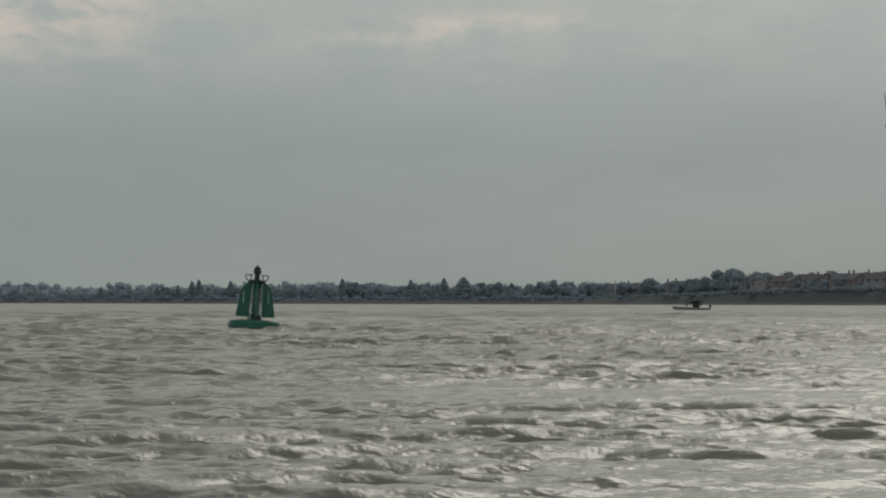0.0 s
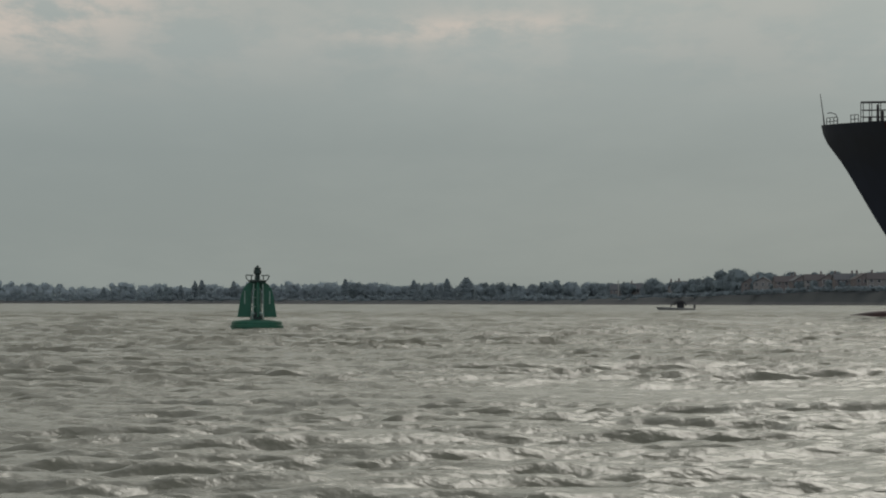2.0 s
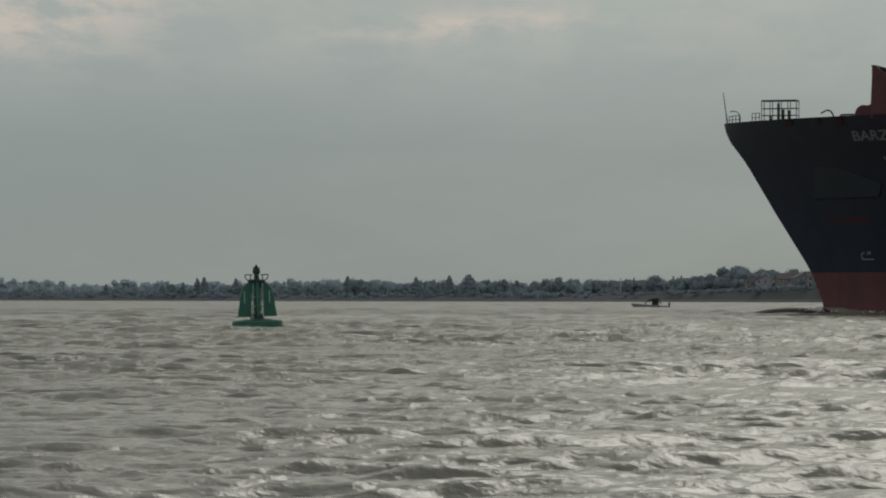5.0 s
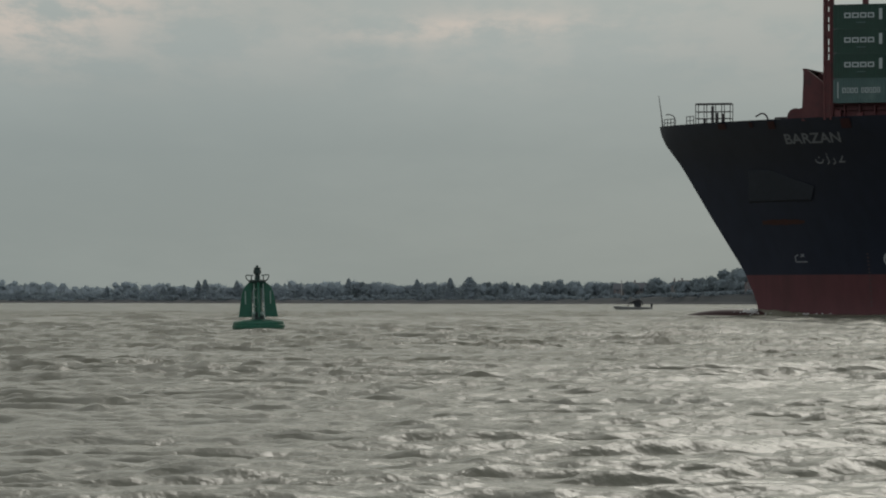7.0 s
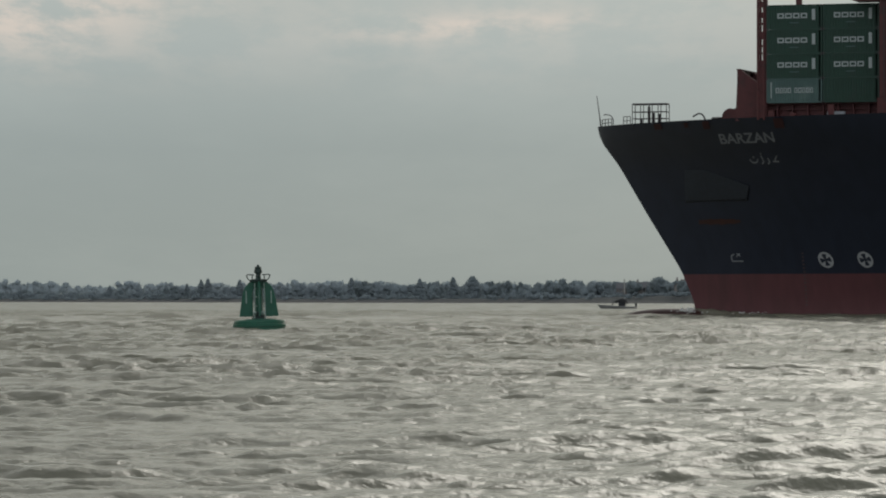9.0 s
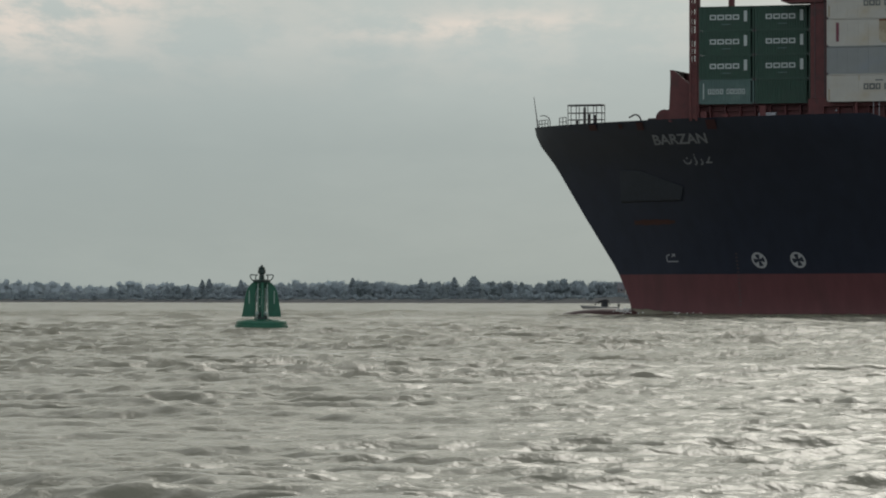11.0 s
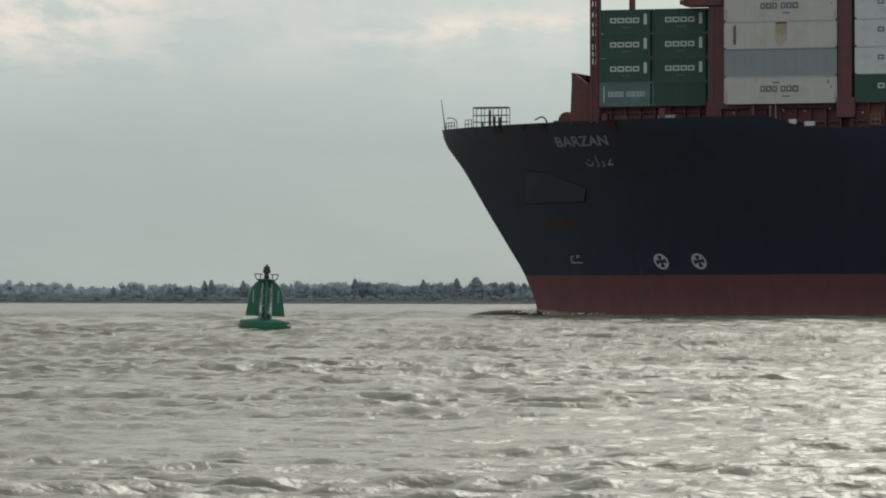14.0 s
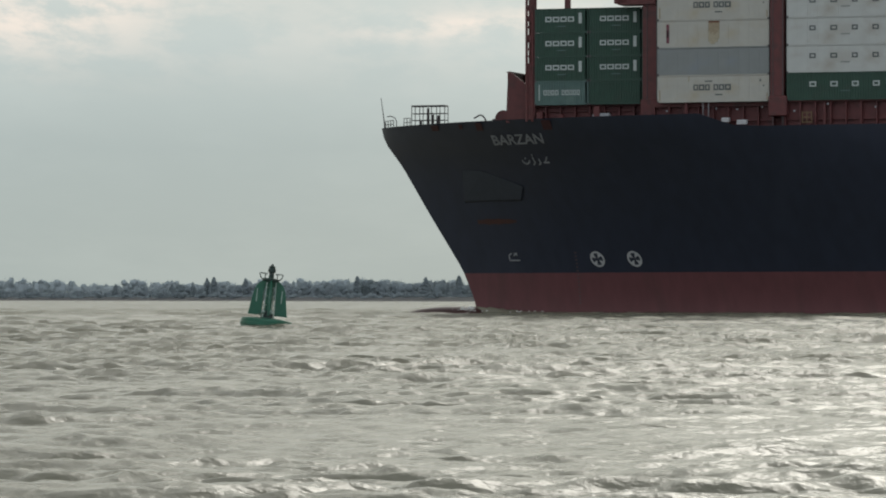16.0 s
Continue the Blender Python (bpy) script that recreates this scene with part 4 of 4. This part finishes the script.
M_WHITE = word(3.95, 1.25, (0.5, 0.6, 0.5), 0.62, 0.09, LOGO_DARK) + word(6.15, 1.25, (0.5, 0.55, 0.65), 0.62, 0.09, LOGO_DARK) + [("logo_stroke", 5.2, 2.15, 6.0, 2.27, LOGO_DARK), ("logo_stroke", 6.3, 0.72, 7.1, 0.84, LOGO_DARK), ("lettering_bar", 11.15, 2.1, 11.3, 2.35, LOGO_DARK), ("lettering_bar", 11.5, 1.6, 11.65, 1.75, LOGO_DARK), ("rust_streak", 0.2, 0.16, 0.32, 1.3, RUST_PALE), ("rust_streak", 11.9, 0.16, 12.0, 0.9, RUST_PALE), ("rust_streak", 3.4, 2.2, 3.5, 2.76, RUST_WASH)]
M_RUST = [("logo_bar", 1.0, 0.45, 1.3, 2.45, LOGO_MAROON), ("logo_bar", 1.0, 1.1, 1.32, 1.8, LOGO_DARK), ("rust_streak", 5.6, 2.55, 6.8, 2.74, RUST)] + [("rust_streak", 5.6 + 0.17 * k, 2.55 - d, 5.77 + 0.17 * k, 2.56, RUST_PALE) for k, d in enumerate((0.9, 1.15, 1.0, 1.3, 1.2, 1.05, 0.8))] + [("rust_streak", 5.6 + 0.17 * k, 0.25 + d, 5.77 + 0.17 * k, 2.56 - e, RUST_WASH) for k, (d, e) in enumerate(((0.3, 0.9), (0.1, 1.15), (0.0, 1.0), (0.05, 1.3), (0.2, 1.2), (0.3, 1.05), (0.6, 0.8)))]
M_SPACED_D = word(2.45, 1.48, (0.66, 0.72, 0.62, 0.66), 0.52, 1.58, LOGO_DARK) + [("lettering_bar", 5.8, 1.0, 6.8, 1.1, BOX_GREY)]
M_SPACED_W = word(2.45, 1.4, (0.72, 0.78, 0.72, 0.72), 0.55, 1.52, LOGO_WHITE) + [("lettering_bar", 5.8, 0.9, 6.8, 1.0, BOX_TEAL), ("logo_bar", 10.7, 1.1, 11.1, 2.3, LOGO_WHITE)]
G_TXT = "green steel container with white lettering bars, stacked on the ship"
CARGO = []


def stow(ob, a, p, z):
    CARGO.append((ob, pose(a, -p, z)))


green = container(L20, H20, BOX_GREEN, M20, G_TXT)
teal = container(L20, H20, BOX_TEAL, M_TEAL, "faded teal container with pale lettering bars, stacked on the ship")
plain = container(L20, H20, BOX_GREEN, [], "plain dark green container without marks, stacked on the ship")
white = container(L40, H40, BOX_CREAM, M_WHITE, "off-white refrigerated container with dark lettering bars", True)
rusty = container(L40, H40, BOX_CREAM, M_RUST, "off-white container with a brown rust streak and maroon logo", True)
grey = container(L40, H40, BOX_GREY, [], "plain light grey container, stacked on the ship", True)
pale = container(L40, H40, BOX_WHITE, M_SPACED_D, "white refrigerated container with four spaced dark bars", True)
long_green = container(L40, H40, BOX_GREEN, M_SPACED_W, "long dark green container with four spaced white bars")
used = set()


def place(ob, a, p, z):
    if ob in used:
        ob = copy_thing(ob, Matrix.Identity(4))
    used.add(ob)
    stow(ob, a, p, z)


for row in range(4):
    p = 20.0 - 2.5 * row
    for tier in range(4):
        z = 22.45 + tier * (H20 + 0.02)
        for k, a in enumerate((13.2, 13.2 + L20 + 0.08)):
            place(green if tier else (teal if k == 0 else plain), a, p, z)
    for tier, ob in enumerate((white, grey, rusty, white, pale)):
        place(ob, 28.33, 25.0 - 2.5 * row, 22.28 + tier * (H40 + 0.02))
    for tier, ob in enumerate((long_green, pale, pale, pale, white)):
        place(ob, 42.45, 25.2 - 2.5 * row, 22.32 + tier * (H40 + 0.02))
        place(ob, 56.6, 25.4 - 2.5 * row, 22.32 + tier * (H40 + 0.02))


# ---------------------------------------------------------------- bow wave
def foam_lumps(seed, spots):
    b, rng = B(), random.Random(seed)
    for a, p, l, h, n in spots:
        for _ in range(n):
            m = Matrix.Translation((a + rng.gauss(0, l / 3), -(p + rng.uniform(0, 0.5)), rng.uniform(-0.05, h * 0.6))) @ Matrix.Diagonal((rng.uniform(0.05, 0.17), rng.uniform(0.05, 0.15), rng.uniform(0.03, h * 0.28), 1))
            bmesh.ops.create_icosphere(b, subdivisions=1, radius=1.0, matrix=m)
    return b


def wave_ridge():
    """The low hump of water that the bow pushes along its side."""
    n, m = 60, 9
    X, Y, Z = (np.zeros((n, m)) for _ in range(3))
    rng = np.random.default_rng(3)
    for i in range(n):
        a = -3.0 + 45 * (i / (n - 1)) ** 1.4
        for j in range(m):
            s = j / (m - 1)
            X[i, j], Y[i, j] = a + 1.5 * s, -(half(max(a, 0.02), 0) - 0.3 + 3.2 * s * (0.3 + min(1, (a + 3) / 8)))
            Z[i, j] = -0.35 + (0.52 * math.exp(-((a - 0.5) / 5) ** 2) + 0.36) * math.sin(math.pi * min(1, s + 0.35)) * (0.85 + 0.3 * rng.random())
    me = grid_mesh("bow_wave", X, -Y * -1, Z)
    me.materials.append(WATER)
    return tagged(new("bow_wave", me), "low grey bow wave along the ship's side", "wave", kind="stuff")


BOW_WAVE = wave_ridge()
SPRAY = tagged(part("bow_foam", foam_lumps(7, [(-1.1, 0.7, 2.0, 0.5, 90), (-0.5, 0.6, 1.2, 0.9, 70), (3.0, half(3.0, 0) + 0.1, 4.0, 0.30, 30), (8.5, half(8.5, 0) + 0.2, 5.0, 0.26, 26)]), FOAM), "white foam breaking at the ship's stem", "foam", kind="stuff")


# ---------------------------------------------------------------- buoy
def buoy():
    t = thing("navigation_buoy", "green lateral navigation buoy with lantern, afloat and rocking", "buoy")
    part("float", lathe(B(), [(1.05, -0.85), (1.38, -0.75), (1.43, -0.65), (1.43, 0.37), (1.38, 0.46), (1.1, 0.50), (0.5, 0.55)], 40), BUOY_GREEN, t, "round green float")
    part("fender", lathe(B(), [(1.40, 0.06), (1.48, 0.10), (1.48, 0.24), (1.40, 0.28)], 40), BUOY_GREEN, t)
    prof = [(0.35, 0.68), (1.10, 0.68), (1.06, 0.95), (1.00, 1.30), (0.94, 1.70), (0.87, 2.02), (0.76, 2.28), (0.60, 2.48), (0.40, 2.62), (0.17, 2.64), (0.17, 2.3), (0.27, 2.2), (0.35, 2.0)]
    for k in range(4):
        b = B()
        m = pose(0, 0, 0, 0, 0, 90 * k + 6)
        f = [b.verts.new(m @ Vector((r, -0.035, z))) for r, z in prof]
        g = [b.verts.new(m @ Vector((r, 0.035, z))) for r, z in prof]
        b.faces.new(f), b.faces.new(g[::-1])
        for i in range(len(prof)):
            j = (i + 1) % len(prof)
            b.faces.new((f[j], f[i], g[i], g[j]))
        bmesh.ops.recalc_face_normals(b, faces=b.faces[:])
        fin = part("daymark_fin", b, BUOY_GREEN, t, "curved green daymark plate")
        b = B()
        box(b, (0.70, 0, 1.75), (0.05, 0.10, 0.7), m)
        part("stiffener", b, BUOY_PALE, fin, "pale scuffed stiffener")
    b = B()
    for k in range(4):
        a = radians(90 * k + 59)
        p, q = Vector((0.44 * math.cos(a), 0.44 * math.sin(a), 0.55)), Vector((0.36 * math.cos(a), 0.36 * math.sin(a), 2.5))
        rod(b, p, q, 0.032, seg=8)
        for z in (1.25, 1.75, 2.2):
            f = (z - 0.55) / 1.95
            rod(b, p.lerp(q, f), (0, 0, z), 0.03, seg=6)
    part("lattice", b, BUOY_PALE, t, "pale upright struts")
    part("column", rod(B(), (0, 0, 0.5), (0, 0, 2.75), 0.20, 0.17, 12), BUOY_GREEN, t, "dark green centre tube")
    part("battery_box", rod(B(), (0, 0, 0.55), (0, 0, 0.95), 0.34, 0.28, 14), BUOY_DARK, t)
    for k in range(2):
        bm = B()
        bmesh.ops.create_uvsphere(bm, u_segments=10, v_segments=8, radius=0.12, matrix=Matrix.Translation((-0.22 + 0.44 * k, -0.36, 0.86)))
        part("lug", bm, BUOY_PALE, t)
    part("top_ring", lathe(B(), [(0.40, 2.58), (0.50, 2.60), (0.50, 2.69), (0.40, 2.72)], 20), BUOY_DARK, t)
    for k in range(4):
        a = radians(90 * k + 6)
        c, s = math.cos(a), math.sin(a)
        b = pipe(B(), [(0.22 * c, 0.22 * s, 2.96), (0.60 * c, 0.60 * s, 2.98), (0.66 * c, 0.66 * s, 2.94), (0.58 * c, 0.58 * s, 2.74), (0.44 * c, 0.44 * s, 2.64), (0.34 * c, 0.34 * s, 2.70), (0.33 * c, 0.33 * s, 2.96)], 0.028)
        part("lantern_guard", b, BUOY_DARK, t)
    part("lantern_post", rod(B(), (0, 0, 2.6), (0, 0, 3.1), 0.17, 0.12, 12), BUOY_DARK, t)
    part("lantern", lathe(B(), [(0.13, 3.0), (0.22, 3.08), (0.21, 3.24), (0.17, 3.28), (0.19, 3.38), (0.10, 3.40), (0.05, 3.5), (0.01, 3.52)], 14), BUOY_DARK, t, "dark capped lantern")
    t.scale = (1, 1, 1.02)
    return t


BUOY = buoy()
BUOY_Y = 236.5


# ---------------------------------------------------------------- small motor boat
def motor_boat():
    t = thing("motor_boat", "small low grey motor boat with a dark canopy", "boat")
    b = B()
    rows = []
    for i in range(13):
        s = i / 12
        x = -3.3 + 6.6 * s
        w = 1.05 * min(1, (s * 2.4) ** 0.6) if s < 0.42 else 1.05
        zt = 0.46 + 0.34 * (1 - s) ** 1.6
        rake = -0.75 * (1 - s) ** 4
        rows.append([b.verts.new(p) for p in ((x, 0, -0.3), (x, -w * 0.75, -0.15), (x + rake, -w, zt - 0.12), (x + rake, -w * 0.98, zt), (x + rake, w * 0.98, zt), (x + rake, w, zt - 0.12), (x, w * 0.75, -0.15))])
    for r0, r1 in zip(rows, rows[1:]):
        for i in range(7):
            j = (i + 1) % 7
            b.faces.new((r0[i], r0[j], r1[j], r1[i]))
    b.faces.new(rows[0]), b.faces.new(rows[-1][::-1])
    bmesh.ops.recalc_face_normals(b, faces=b.faces[:])
    part("hull", b, BOAT_GREY, t, "low grey hull")
    b = B()
    for y in (-0.8, 0.8):
        pipe(b, [(-1.3, y, 0.7), (-0.8, y, 1.4), (0.1, y, 1.75), (1.1, y, 1.85), (1.4, y, 0.6)], 0.07)
    part("canopy_frame", b, STEEL, t)
    b = B()
    rings = []
    for x, z in ((-0.55, 1.35), (0.1, 1.85), (0.9, 2.0), (1.5, 1.75), (1.75, 1.15)):
        rings.append([b.verts.new(p) for p in ((x, -0.85, z - 0.35), (x, -0.7, z), (x, 0.7, z), (x, 0.85, z - 0.35), (x + 0.05, 0.7, z - 0.12), (x + 0.05, -0.7, z - 0.12))])
    for r0, r1 in zip(rings, rings[1:]):
        for i in range(6):
            j = (i + 1) % 6
            b.faces.new((r0[i], r0[j], r1[j], r1[i]))
    b.faces.new(rings[0]), b.faces.new(rings[-1][::-1])
    bmesh.ops.recalc_face_normals(b, faces=b.faces[:])
    part("canopy", b, BOAT_DARK, t, "dark canvas canopy")
    part("console", box(B(), (0.7, 0, 1.05), (1.3, 1.2, 1.1), bevel=0.15), BOAT_DARK, t)
    part("outboard_motor", box(box(B(), (3.45, 0, 0.8), (0.4, 0.42, 0.6), bevel=0.08), (3.5, 0, 0.1), (0.16, 0.16, 1.0)), BOAT_DARK, t, "dark outboard motor")
    return t


BOAT = motor_boat()


def motions():
    ends = (0, 4, 8, 12, 16)
    walk(SHIP, [(t, ship_pose(t)) for t in ends])
    for ob, local in CARGO:
        walk(ob, [(t, ship_pose(t) @ local) for t in ends])
    walk(BOW_WAVE, [(t, ship_pose(t)) for t in ends])
    walk(SPRAY, [(t, ship_pose(t) @ pose(0, 0, 0.03 * math.sin(t * 5))) for t in [0.5 * k for k in range(33)]])
    # seconds, sideways place, heave, lean to the right
    rock = [(0, -10.54, 0.0, 3.3), (0.5, -10.42, 0.03, -1.4), (1, -10.38, 0.02, -5.2), (1.5, -10.47, 0.0, -2.3), (2, -10.55, 0.0, 0.5),
            (2.5, -10.57, -0.02, 0.5), (3, -10.63, 0.03, 1.4), (3.5, -10.59, 0.03, 1.4), (4, -10.50, 0.01, -2.3), (4.5, -10.58, -0.08, -3.3),
            (5, -10.63, -0.13, -1.4), (5.6, -10.62, -0.03, 1.5), (6.2, -10.6, 0.02, -1.0), (6.8, -10.63, 0.0, -1.5), (7.5, -10.67, -0.07, 0.5), (8, -10.73, -0.04, 2.3), (8.5, -10.73, -0.05, -1.4),
            (9, -10.75, -0.04, -1.4), (9.6, -10.74, 0.0, 1.6), (10.2, -10.72, -0.02, -1.0), (10.8, -10.7, -0.04, 1.0), (11.5, -10.71, -0.07, -2.3), (12, -10.80, 0.02, 2.3), (12.5, -10.88, -0.02, 2.3),
            (13, -10.80, -0.05, 0.5), (13.5, -10.75, 0.02, 2.3), (14, -10.66, 0.04, 2.3), (14.5, -10.57, 0.02, -2.3), (15, -10.65, -0.08, -3.3),
            (15.5, -10.76, -0.09, 0.5), (16, -10.72, -0.07, 6.1)]
    walk(BUOY, [(t, pose(x, BUOY_Y, z - 0.04, 1.5 * math.sin(t * 1.9), lean, 0)) for t, x, z, lean in rock])
    walk(BOAT, [(t, pose(48.6 - 1.80 * t, 826, -0.27 + 0.05 * math.sin(t * 2.2), 0, 1.5 * math.sin(t * 1.7), 0)) for t in [0.5 * k for k in range(33)]])
    walk(SWELL, [(t, pose(0.85 * t, -0.45 * t, 0)) for t in ends])
    walk(CHOP, [(t, pose(1.15 * t, 0.10 * t, 0)) for t in ends])


motions()
